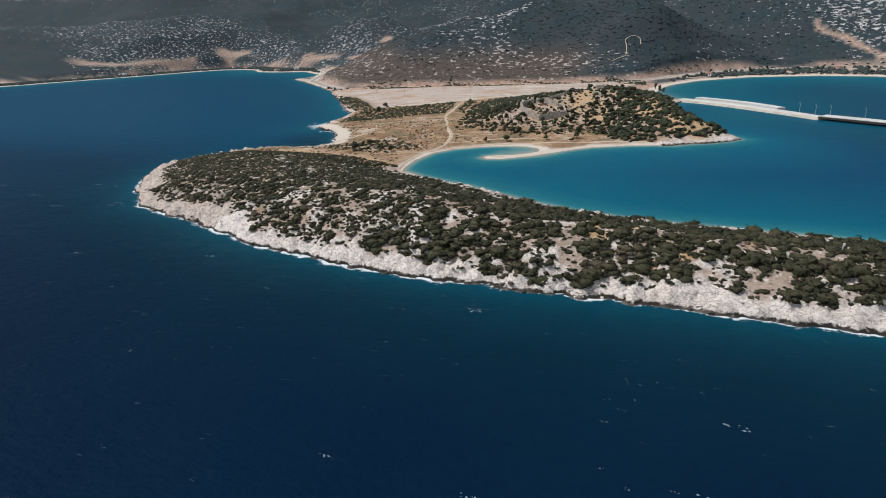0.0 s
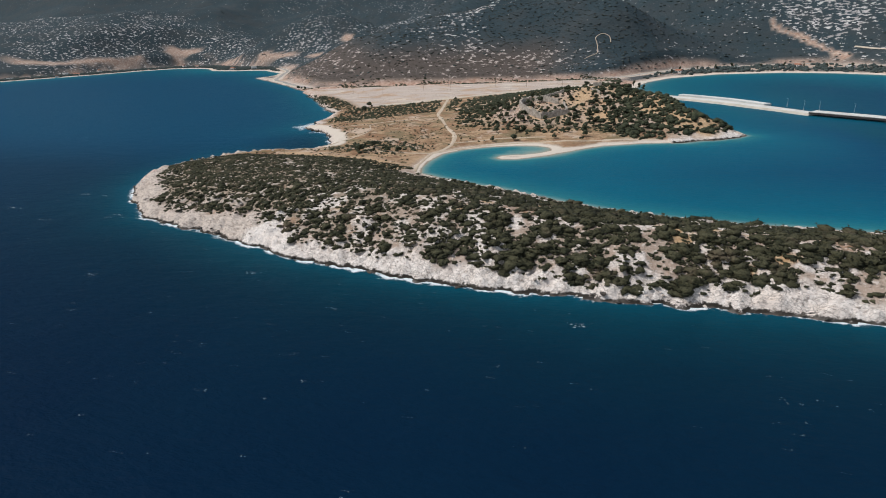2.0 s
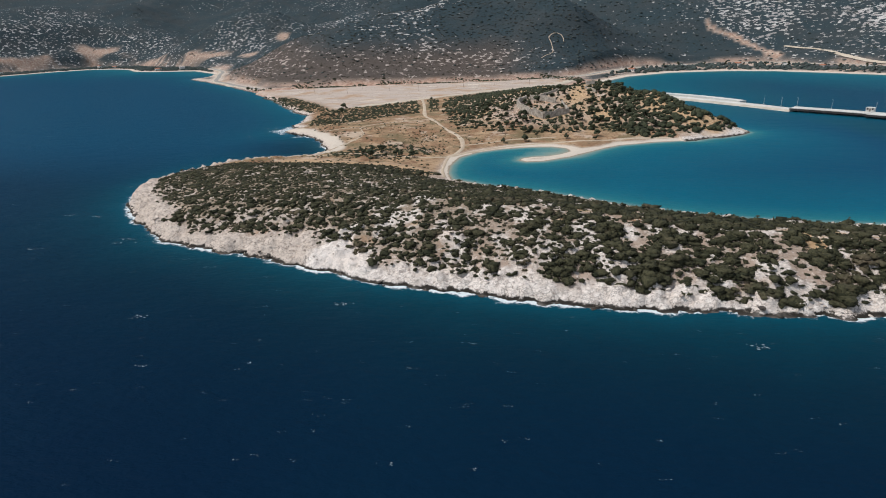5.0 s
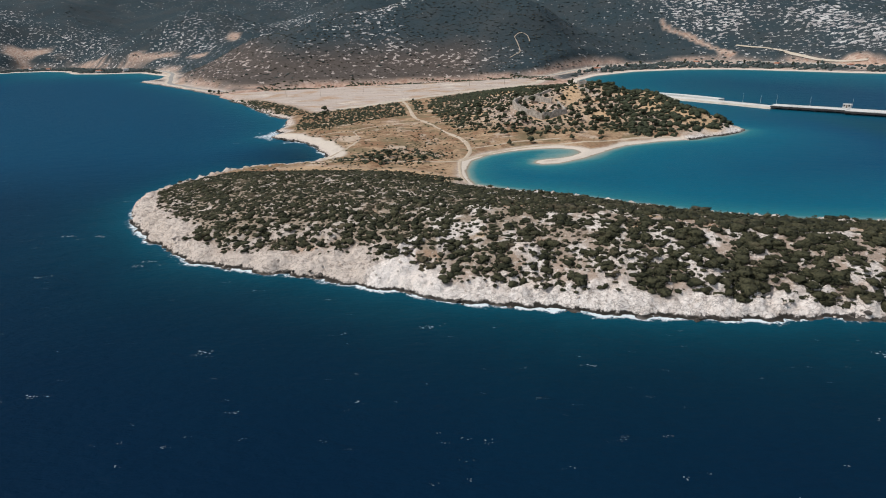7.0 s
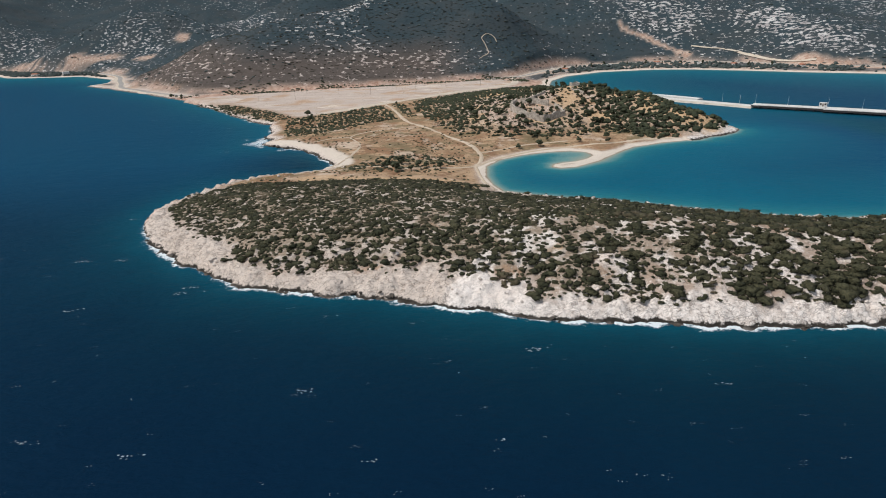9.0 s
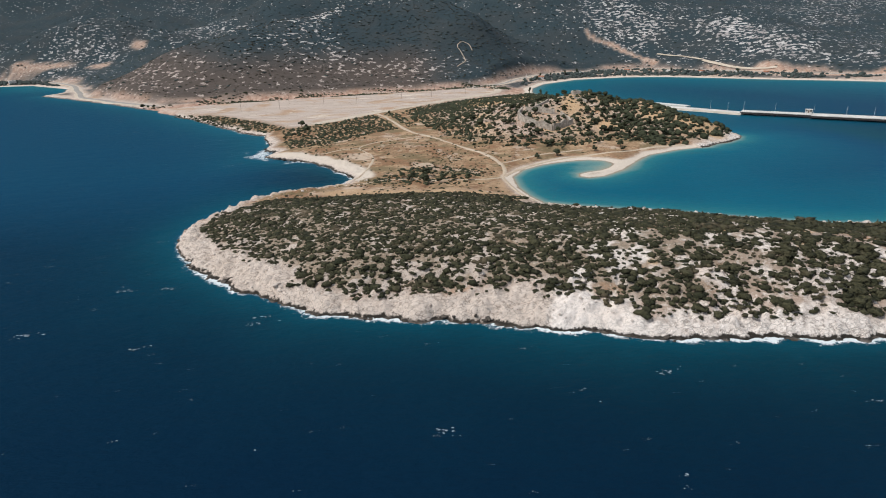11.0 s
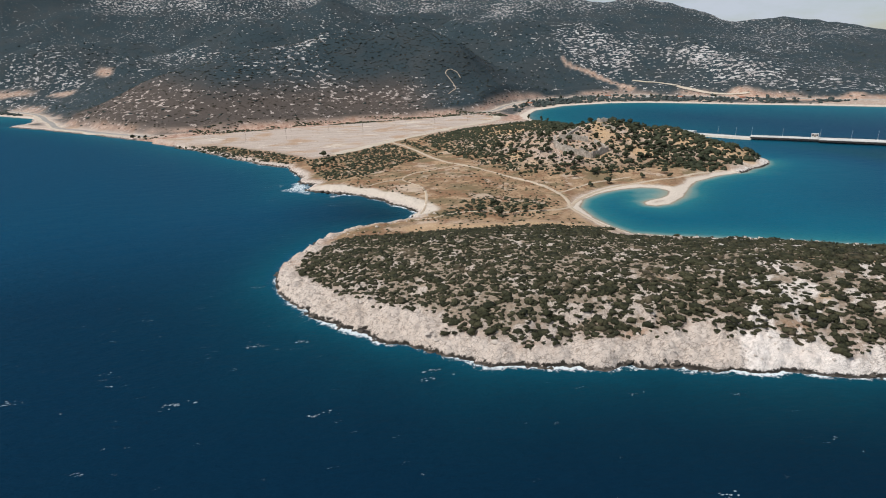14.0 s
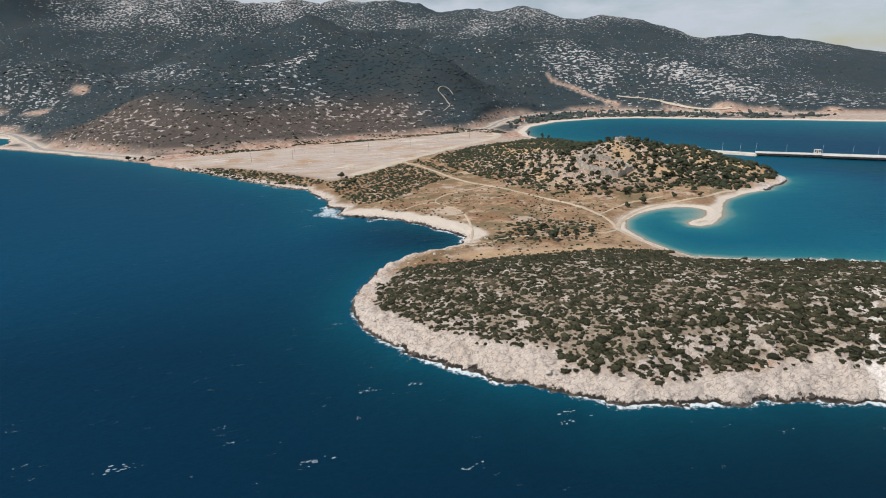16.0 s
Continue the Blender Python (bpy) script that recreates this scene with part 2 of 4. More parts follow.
def water_material():
    m = Mat("sea_water", 0.40, 0.02)
    m.b.inputs["IOR"].default_value = 1.333
    depth = m.attr("depth")
    ramp = m.t.nodes.new("ShaderNodeValToRGB")
    e = ramp.color_ramp.elements
    e[0].position, e[0].color = 0.0, (0.32, 0.33, 0.26, 1)
    e[1].position, e[1].color = 1.0, (0.0022, 0.0128, 0.0335, 1)
    for p, c in ((0.035, (0.14, 0.27, 0.26)), (0.085, (0.024, 0.170, 0.200)), (0.20, (0.0055, 0.110, 0.172)), (0.40, (0.0036, 0.062, 0.126)), (0.50, (0.0042, 0.058, 0.088)), (0.64, (0.0034, 0.038, 0.060)), (0.84, (0.0027, 0.0200, 0.0380))):
        n = e.new(p)
        n.color = (*c, 1)
    wob = m.math("MULTIPLY", m.math("SUBTRACT", m.noise(0.022, 5, 0.6), 0.5), 0.10)
    m.put(ramp.inputs["Fac"], m.math("ADD", depth, m.math("MULTIPLY", wob, depth)))
    col = ramp.outputs["Color"]
    # reflected sky on the far water, painted in as a brighter blue
    col = m.mix(m.math("MULTIPLY", m.attr("sky_tint"), 0.75), col, m.mix(m.step(depth, 0.25, 0.75), (0.0062, 0.110, 0.150), (0.0036, 0.056, 0.124)))
    wind = m.step(m.noise(0.02, 5, 0.6, (1.0, 0.45, 1)), 0.3, 0.75)
    col = m.mix(m.math("MULTIPLY", wind, 0.22), col, m.mix(0.5, col, (0.004, 0.03, 0.06)))
    # shaded faces of small waves, drawn as darker colour by stretched noise
    ripple_shade = m.step(m.noise(0.45, 5, 0.7, (0.7, 1.9, 1)), 0.30, 0.70)
    col = m.mix(m.math("MULTIPLY", ripple_shade, 0.22), col, m.mix(0.62, col, (0.001, 0.008, 0.018)))
    # surf against the rocks, in broken stretches
    gate = m.step(m.noise(0.06, 5, 0.65), 0.38, 0.60)
    surf = m.math("MULTIPLY", m.attr("surf"), m.math("ADD", 0.44, m.math("MULTIPLY", gate, 0.78)))
    lace = m.math("ADD", surf, m.math("MULTIPLY", m.math("SUBTRACT", m.noise(0.8, 6, 0.75), 0.5), 2.0))
    white = m.math("MULTIPLY", m.step(lace, 0.50, 0.85), m.step(m.attr("surf"), 0.04, 0.3))
    m.colour(m.mix(white, col, (0.66, 0.71, 0.72)))
    m.put(m.b.inputs["Roughness"], m.math("ADD", 0.42, m.math("MULTIPLY", white, 0.4)))
    h = m.math("ADD", m.noise(0.35, 6, 0.65, (0.8, 1.5, 1)), m.math("MULTIPLY", m.noise(0.07, 4, 0.55, (0.8, 1.6, 1)), 2.0))
    m.bump(h, 0.55, 0.9)
    return m.m


def foliage(name, dark, light, dry=None):
    m = Mat(name, 0.85, 0.15)
    col = m.mix(m.island(), dark, light)
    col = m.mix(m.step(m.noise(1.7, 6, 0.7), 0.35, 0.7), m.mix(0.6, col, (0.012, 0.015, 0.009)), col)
    if dry:
        col = m.mix(m.step(m.noise(0.09, 5, 0.6), 0.55, 0.75), col, dry)
    m.colour(col)
    m.bump(m.noise(2.6, 6, 0.75), 1.0, 0.5)
    return m.m


def plain(name, a, b, scale, rough=0.85, fine=6.0, spec=0.3, bump=0.04):
    m = Mat(name, rough, spec)
    col = m.mix(m.step(m.noise(scale, 6, 0.6), 0.3, 0.7), a, b)
    col = m.mix(m.step(m.noise(fine, 6, 0.7), 0.45, 0.8), col, tuple(0.6 * (x + y) / 2 for x, y in zip(a, b)))
    m.colour(col)
    m.bump(m.noise(fine, 6, 0.65), 0.7, bump)
    return m.m


GROUND, WATER = ground_material(), water_material()
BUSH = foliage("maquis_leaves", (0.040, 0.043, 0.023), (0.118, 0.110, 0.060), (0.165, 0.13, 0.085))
# cooler leaves for far plants: distance haze mixed into the leaf colour
BUSH_HAZED = foliage("hillside_scrub_hazed", (0.066, 0.086, 0.082), (0.105, 0.128, 0.118))
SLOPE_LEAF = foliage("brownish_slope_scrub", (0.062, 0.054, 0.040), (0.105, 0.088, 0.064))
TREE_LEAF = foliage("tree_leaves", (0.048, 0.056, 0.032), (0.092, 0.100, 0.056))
BARK = plain("bark", (0.16, 0.12, 0.09), (0.24, 0.19, 0.14), 1.5)
DIRT = plain("dirt_track", (0.45, 0.35, 0.25), (0.56, 0.455, 0.34), 0.12, 0.95, 2.0)
ASPHALT = plain("sun_bleached_asphalt", (0.28, 0.26, 0.235), (0.36, 0.335, 0.30), 0.06, 0.9, 1.5)
GRAVEL = plain("pale_gravel_shoulder", (0.50, 0.41, 0.31), (0.60, 0.52, 0.42), 0.08, 0.95, 1.2)
CONCRETE = plain("weathered_concrete", (0.56, 0.54, 0.50), (0.70, 0.68, 0.63), 0.07, 0.85, 1.0)
FILL = plain("rubble_fill", (0.48, 0.43, 0.35), (0.64, 0.58, 0.49), 0.15, 0.95, 1.2, bump=0.2)
DARK_STEEL = plain("dark_pile_steel", (0.03, 0.03, 0.032), (0.06, 0.055, 0.05), 0.5, 0.6, 3.0)
MASONRY = plain("ruin_masonry", (0.26, 0.225, 0.185), (0.56, 0.49, 0.41), 0.6, 0.95, 1.3, bump=0.35)
BOULDER = plain("limestone_boulder", (0.44, 0.37, 0.31), (0.70, 0.615, 0.54), 0.4, 0.95, 1.6, bump=0.25)
WET_ROCK = plain("wet_dark_rock", (0.035, 0.03, 0.025), (0.11, 0.09, 0.07), 0.5, 0.6, 1.6, bump=0.2)
GALVANISED = plain("galvanised_steel", (0.45, 0.47, 0.48), (0.58, 0.60, 0.60), 1.0, 0.5, 5.0)
WOOD_POLE = plain("pole_timber", (0.17, 0.14, 0.11), (0.25, 0.21, 0.17), 1.0)
WHITE_WALL = plain("white_render", (0.66, 0.64, 0.60), (0.76, 0.74, 0.70), 0.4)
TILE_ROOF = plain("clay_roof", (0.30, 0.13, 0.08), (0.38, 0.18, 0.11), 0.6)
GLASS_DARK = plain("dark_window_glass", (0.03, 0.035, 0.04), (0.05, 0.055, 0.06), 0.5, 0.15, 2.0)


# ---- plan: shores, ridges, zones (metres) ----
SOUTH_SHORE = [(330, -158), (312, -173), (260, -181), (215, -180), (182, -179), (163, -178), (144, -178), (131, -178.5), (118, -179), (104, -180), (90, -179), (74, -177.5), (59, -176),
               (44, -175), (31, -173.5), (18, -171), (4, -167.5), (-10, -163.5), (-24, -158.5), (-32, -154.5), (-45, -149.5), (-58, -146), (-73, -141), (-86, -137), (-92, -130.5), (-103, -124.5),
               (-111, -120), (-117, -112), (-125, -105), (-131, -97.5), (-137, -86), (-141.5, -75), (-143, -62), (-140.5, -48.5), (-134.5, -33.5), (-125, -18), (-114, -9), (-103, -4.5), (-92, -1.5)]
COVE_SHORE = [(-92, -1.5), (-83, 3), (-78, 14), (-81, 26), (-89, 39), (-101, 57), (-112, 68), (-124, 74), (-134, 84), (-129, 96), (-137, 108), (-135, 124), (-146, 148), (-149, 166)]
WEST_SHORE = [(-149, 166), (-166, 185), (-190, 219), (-218, 262), (-248, 300), (-288, 364), (-335, 412), (-369, 452), (-400, 482), (-450, 534), (-490, 572), (-518, 598),
              (-512, 640), (-540, 720)]
FAR_WEST_SHORE = [(-540, 720), (-610, 790), (-650, 830), (-745, 838), (-810, 862), (-890, 950), (-960, 985), (-1030, 985), (-1075, 925), (-1115, 800), (-1180, 680), (-1225, 560),
                  (-1330, 420), (-1700, 250), (-3600, 0)]
BAY_SHORE = [(330, -158), (310, -134), (240, -117), (190, -111), (163, -109), (145, -107.5), (125, -105), (105, -100), (88, -92.5), (70, -83), (53, -73), (40, -67.5), (20, -57.5), (6.5, -48.5), (3.5, -37),
             (2.5, -22), (5, -2), (14, 12), (28, 21), (43, 26), (57, 26.5), (65, 22), (66, 14), (61, 7), (53, 1.5), (46, 0), (40, -3), (38, -9), (42, -12.5), (51, -11), (66, -0.5), (82, 17), (96, 30), (118, 39), (135, 43)]
TIP_SHORE = [(135, 43), (146, 45.5), (156, 50), (166, 54.5), (177, 62), (182, 69), (178, 77), (168, 87), (160, 106), (150, 140), (142, 190), (142, 235), (150, 265)]
FAR_BAY_SHORE = [(150, 265), (138, 308), (126, 350), (129, 388), (142, 430), (172, 480), (235, 525), (312, 532), (362, 512), (408, 470), (458, 418), (518, 368), (572, 312),
                 (690, 220), (900, 90), (1500, -120), (3600, -400)]
SHORES = ((SOUTH_SHORE, 1.0), (COVE_SHORE, 1.0), (WEST_SHORE, 0.8), (FAR_WEST_SHORE, 0.0), (BAY_SHORE, 0.0), (TIP_SHORE, 0.85), (FAR_BAY_SHORE, 0.0))
OUTLINE = SOUTH_SHORE + COVE_SHORE[1:] + WEST_SHORE[1:] + FAR_WEST_SHORE[1:] + [(-3600, 3600), (3600, 3600)] + FAR_BAY_SHORE[::-1] + TIP_SHORE[::-1][1:] + BAY_SHORE[::-1][1:-1]
FOOT = [(-3600, 500), (-1700, 480), (-1290, 640), (-1200, 800), (-1150, 960), (-1060, 1060), (-940, 1060), (-840, 980), (-700, 925), (-600, 860), (-535, 760), (-475, 650), (-445, 560), (-380, 485),
        (-300, 405), (-224, 398), (-120, 426), (0, 455), (70, 470), (112, 492), (138, 545), (200, 618), (290, 664), (390, 664), (470, 600), (530, 510), (600, 430),
        (700, 330), (920, 180), (1500, 0), (3600, -250)]
MOUNTAIN = FOOT + [(3600, 3600), (-3600, 3600)]
FIELD = [(-282, 352), (-232, 374), (-124, 397), (-20, 418), (72, 438), (98, 400), (70, 356), (4, 305), (-68, 241), (-112, 194), (-128, 184), (-164, 236), (-212, 290)]
MAIN_ROAD = [(-640, 880), (-575, 800), (-540, 745), (-500, 660), (-472, 606), (-440, 540), (-400, 497), (-365, 458), (-298, 392), (-225, 393), (-124, 424), (-20, 447), (60, 462), (98, 474),
             (126, 505), (150, 545), (206, 608), (289, 650), (390, 650), (460, 590), (515, 505), (580, 430), (690, 318), (900, 170)]
RIDGES = [   # (points with heights, half width)
    ([(-430, 540, 20), (-396, 500, 27), (-324, 570, 48), (-240, 620, 72), (-177, 665, 97), (-92, 710, 118), (40, 740, 116), (120, 650, 78), (150, 575, 40)], 150),
    ([(-760, 1010, 95), (-640, 1075, 122), (-560, 1075, 118), (-480, 1040, 80), (-430, 1000, 55)], 120),
    ([(-420, 1130, 100), (-260, 1190, 150), (-60, 1270, 182), (200, 1330, 178), (420, 1250, 145)], 230),
    ([(200, 1000, 150), (480, 900, 118), (640, 780, 92), (610, 640, 55), (560, 560, 30)], 170),
    ([(-3000, 1700, 450), (-1700, 1750, 430), (-900, 1900, 380), (96, 1990, 335), (530, 1680, 236), (648, 1620, 226), (897, 1480, 202), (982, 1420, 178), (1125, 1310, 104),
      (1225, 1220, 150), (1276, 1165, 118), (1330, 1110, 62), (1583, 1110, 36), (2400, 800, 30)], 430),
    ([(-2600, 800, 120), (-1700, 900, 140), (-1350, 1150, 150), (-1150, 1350, 170)], 300),
]
HILL_RIDGES = [   # the castle hill
    ([(60, 126, 17), (76, 132, 20), (90, 138, 21), (98, 136, 20.5)], 40),
    ([(98, 136, 20.5), (128, 112, 17.5), (158, 86, 11.5)], 38),
    ([(40, 108, 13.5), (60, 125, 16)], 34),
    ([(60, 130, 17), (40, 190, 12), (60, 240, 10), (90, 280, 7)], 46),
    ([(100, 140, 20), (110, 200, 12)], 34),
]


def near(x, y, pts, closed=False):
    """Distance from points to a polyline."""
    best = np.full(x.shape, 1e9)
    pairs = list(zip(pts[:-1], pts[1:])) + ([(pts[-1], pts[0])] if closed else [])
    for a, b in pairs:
        ax, ay, dx, dy = a[0], a[1], b[0] - a[0], b[1] - a[1]
        t = np.clip(((x - ax) * dx + (y - ay) * dy) / (dx * dx + dy * dy + 1e-9), 0, 1)
        np.minimum(best, (x - ax - t * dx) ** 2 + (y - ay - t * dy) ** 2, out=best)
    return np.sqrt(best)


def inside(x, y, pts):
    hit = np.zeros(x.shape, bool)
    for a, b in zip(pts, pts[1:] + pts[:1]):
        if a[1] != b[1]:
            hit ^= ((a[1] > y) != (b[1] > y)) & (x < (b[0] - a[0]) * (y - a[1]) / (b[1] - a[1]) + a[0])
    return hit


def smooth(a, b, v):
    t = np.clip((v - a) / (b - a), 0, 1)
    return t * t * (3 - 2 * t)


def lattice(ix, iy, seed):
    h = np.sin(ix * 127.1 + iy * 311.7 + seed * 74.7) * 43758.5453
    return h - np.floor(h)


def value_noise(x, y, seed=0):
    ix, iy = np.floor(x), np.floor(y)
    fx, fy = x - ix, y - iy
    fx, fy = fx * fx * (3 - 2 * fx), fy * fy * (3 - 2 * fy)
    a, b = lattice(ix, iy, seed), lattice(ix + 1, iy, seed)
    c, d = lattice(ix, iy + 1, seed), lattice(ix + 1, iy + 1, seed)
    return (a + (b - a) * fx) * (1 - fy) + (c + (d - c) * fx) * fy


def fbm(x, y, size, octaves=4, seed=0, gain=0.5):
    """Fractal noise, about -1 to 1; size is its largest wave in metres."""
    out, amp, total = np.zeros(x.shape), 1.0, 0.0
    for k in range(octaves):
        c, s = math.cos(0.6 + k), math.sin(0.6 + k)
        out += amp * (2 * value_noise((x * c - y * s) * 2**k / size, (x * s + y * c) * 2**k / size, seed + k) - 1)
        total, amp = total + amp, amp * gain
    return out / total * 1.6


def ridges(x, y, some, power=1.6):
    out = np.zeros(x.shape)
    for pts, width in some:
        for a, b in zip(pts[:-1], pts[1:]):
            dx, dy = b[0] - a[0], b[1] - a[1]
            t = np.clip(((x - a[0]) * dx + (y - a[1]) * dy) / (dx * dx + dy * dy), 0, 1)
            d = np.hypot(x - a[0] - t * dx, y - a[1] - t * dy)
            out += ((a[2] + t * (b[2] - a[2])) * np.exp(-((d / width) ** power))) ** 7
    return 0.93 * out ** (1 / 7)


def shore(x, y):
    """Signed distance inland, and how rocky the nearest shore is."""
    best, rocky = np.full(x.shape, 1e9), np.zeros(x.shape)
    for pts, kind in SHORES:
        d = near(x, y, pts)
        rocky = np.where(d < best, kind, rocky)
        best = np.minimum(best, d)
    return np.where(inside(x, y, OUTLINE), best, -best), rocky


def land(x, y, detail=True):
    """Height of the ground and its zones at points of the plan."""
    x, y = np.asarray(x, float), np.asarray(y, float)
    s, rocky = shore(x, y)
    if detail:   # ragged rock edge
        s = s + rocky * (fbm(x, y, 22, 3, 5) * 1.8 + fbm(x, y, 5, 3, 9) * 1.1)
    inl = np.maximum(s, 0)
    z = np.where(s > 0, rocky * (1.5 * (1 - np.exp(-inl / 1.3)) + 0.9 * (1 - np.exp(-inl / 9))) + (1 - rocky) * 2.0 * (1 - np.exp(-inl / 18)), 0)
    z = np.where(s < 0, np.maximum(-12, s * (0.10 + 0.35 * rocky)), z)
    # headland
    head = smooth(-30, -74, y + 0.12 * x)
    crest = np.interp(x, [-150, -100, -85, -55, -26, 0, 45, 90, 130, 200, 330], [2.5, 5, 7, 8.5, 10.8, 12.2, 15, 13, 12, 12.5, 8])
    seaward = 1 - np.exp(-((inl / np.interp(x, [-120, -20, 60, 110], [17, 20, 25, 26])) ** 1.25))
    bayward = 1 - np.exp(-((near(x, y, BAY_SHORE[1:17]) / 42) ** 1.4))
    z = z + head * crest * np.minimum(seaward, bayward)
    low = smooth(0, 30, s) * (1 - head)
    z = z + low * (0.8 + 0.7 * fbm(x, y, 60, 2, 3)) * smooth(420, 250, y)
    hill = ridges(x, y, HILL_RIDGES)
    z = z + hill * smooth(0, 22, s)
    mount_in = inside(x, y, MOUNTAIN)
    fd = np.where(mount_in, near(x, y, FOOT), 0)
    high = ridges(x, y, RIDGES, 1.45)
    up = smooth(0, 130, fd)
    z = z + (high * (0.35 * smooth(0, 26, fd) + 0.65 * up) + 3 * smooth(0, 20, fd)) * np.where(mount_in, 1, 0)
    gully = fbm(x, y, 260, 5, 21, 0.55)
    z = z + up * gully * (5 + 0.11 * high)
    field = np.where(inside(x, y, FIELD), 1, -1) * near(x, y, FIELD, True)
    flat = smooth(-9, 4, field)
    z = z * (1 - flat) + flat * (3.6 + 0.25 * fbm(x, y, 40, 2, 2))
    rock = smooth(0.15, 0.6, rocky) * smooth(13 + 3 * smooth(-60, -120, x), 6, s + fbm(x, y, 30, 4, 7) * 7 + fbm(x, y, 7, 3, 6) * 4 + 1 * smooth(20, 90, x))
    rock = np.maximum(rock, head * smooth(0.02, 0.40, fbm(x, y, 6, 4, 8) + 0.14 * smooth(-10, 110, x) - 0.1 * smooth(-20, -70, x)) * 0.85)
    rock = np.where(y > 90, rock * smooth(12, 4, s), rock)
    if detail:
        bare = np.clip(0.75 * rock * smooth(26, 14, s) + 0.12 * head, 0, 1) * smooth(-2, 1.0, s) * (1 - 0.65 * smooth(-25, 5, y))
        z = z + bare * (fbm(x, y, 9, 3, 31) * 0.7 - np.abs(fbm(x * 0.8 + 0.6 * y, y * 0.8 - 0.6 * x, 6.5, 4, 33)) * 1.5 + np.abs(fbm(x * 0.75, y * 1.2, 2.4, 2, 35)) * 1.9 + 0.1)
        z = z + smooth(2, 20, s) * 0.25 * fbm(x, y, 12, 3, 41) * (1 - flat)
    wood = np.clip(0.30 + 0.8 * fbm(x, y, 300, 4, 51) + 0.5 * smooth(60, 200, np.abs(x + 150)) * smooth(560, 700, y) * smooth(1000, 700, y), 0, 1)
    wood = np.maximum(wood, smooth(1150, 1300, y) * smooth(1560, 1400, y) * 0.9 * smooth(500, 200, x))
    wood = np.maximum(wood, 0.95 * smooth(-150, -70, x) * smooth(500, 580, y + 30 * fbm(x, y, 70, 3, 59)) * smooth(900, 800, y) * smooth(200, 130, x))
    brown = smooth(150, 70, fd) * smooth(-520, -420, x) * smooth(70, -20, x) * smooth(800, 600, y)
    pale = np.maximum.reduce([smooth(55, 15, near(x, y, [(570, 710), (574, 631), (580, 570), (600, 500)]) + 18 * fbm(x, y, 60, 3, 53)),
                              smooth(50, 15, near(x, y, [(640, 470), (700, 400)]) + 18 * fbm(x, y, 60, 3, 54)),
                              smooth(80, 20, near(x, y, [(250, 975), (310, 905), (390, 845), (423, 767)]) + 30 * fbm(x, y, 80, 3, 55)),
                              smooth(70, 25, near(x, y, [(-340, 1046), (-400, 1060)]) + 20 * fbm(x, y, 60, 3, 56)),
                              0.75 * smooth(95, 40, near(x, y, [(-640, 1030), (-560, 1020), (-470, 1020)]) + 20 * fbm(x, y, 60, 3, 57)),
                              smooth(40, 10, near(x, y, [(-260, 600), (-213, 640), (-152, 680), (-86, 695)])),
                              0.6 * smooth(100, 50, near(x, y, [(-330, 520), (-240, 570), (-170, 600)])),
                              1.0 * smooth(1450, 1600, y + 0.2 * x) * smooth(-0.5, 0.2, fbm(x, y, 300, 3, 58))])
    zones = dict(rock=rock, s=s, rocky=rocky, head=head, field=flat, hill=hill, mountain=smooth(0, 9, fd) * mount_in, fd=fd, wood=wood, high=high, pale=pale, brown=brown)
    return z, zones


def height(x, y):
    """Ground height at one place."""
    z, _ = land(np.array([x]), np.array([y]))
    return float(z[0])


# ---- mesh helpers ----
def part(name, bm, material, parent=None, label=""):
    me = bpy.data.meshes.new(name)
    bm.to_mesh(me)
    bm.free()
    me.materials.append(material)
    ob = new(name, me)
    if parent:
        ob.parent = parent
    if label:
        ob["label"] = label
    return ob


def sheet(name, verts, faces, material, layers=None, flat=False):
    """A mesh object from arrays of vertices and of equal faces, with float layers on its points."""
    me = bpy.data.meshes.new(name)
    n, k = faces.shape
    me.vertices.add(len(verts))
    me.vertices.foreach_set("co", np.ascontiguousarray(verts, np.float32).ravel())
    me.loops.add(n * k)
    me.loops.foreach_set("vertex_index", np.ascontiguousarray(faces, np.int32).ravel())
    me.polygons.add(n)
    me.polygons.foreach_set("loop_start", np.arange(0, n * k, k, dtype=np.int32))
    me.update(calc_edges=True)
    if not flat:
        me.polygons.foreach_set("use_smooth", np.ones(n, bool))
    for key, values in (layers or {}).items():
        me.attributes.new(key, "FLOAT", "POINT").data.foreach_set("value", np.ascontiguousarray(values, np.float32).ravel())
    me.materials.append(material)
    return new(name, me)


def steps(*some):
    """Coordinates from spans of (start, end, step)."""
    return np.unique(np.concatenate([np.arange(a, b, d) for a, b, d in some] + [[some[-1][1]]]).round(3))


def quads(nx, ny):
    i = np.arange(nx * ny).reshape(ny, nx)
    return np.stack([i[:-1, :-1], i[:-1, 1:], i[1:, 1:], i[1:, :-1]], -1).reshape(-1, 4)


def keep_faces(verts, faces, keep, layers):
    faces = faces[keep]
    used = np.zeros(len(verts), bool)
    used[faces.ravel()] = True
    index = np.cumsum(used) - 1
    return verts[used], index[faces], {k: v[used] for k, v in layers.items()}


# ---- ground ----
gx = steps((-3600, -1300, 70), (-1300, -560, 13), (-560, -160, 4.5), (-160, -145, 2), (-145, 192, 0.75), (192, 340, 2.5), (340, 800, 7), (800, 1600, 16), (1600, 3600, 80))
gy = steps((-220, -195, 5), (-195, -95, 0.7), (-95, 10, 1.0), (10, 290, 1.9), (290, 760, 4), (760, 1300, 9), (1300, 2200, 25), (2200, 3600, 90))
X, Y = (a.ravel() for a in np.meshgrid(gx, gy))
Z, zone = land(X, Y)
sandy = (1 - smooth(0.2, 0.7, zone["rocky"])) * smooth(-4, -0.5, zone["s"])
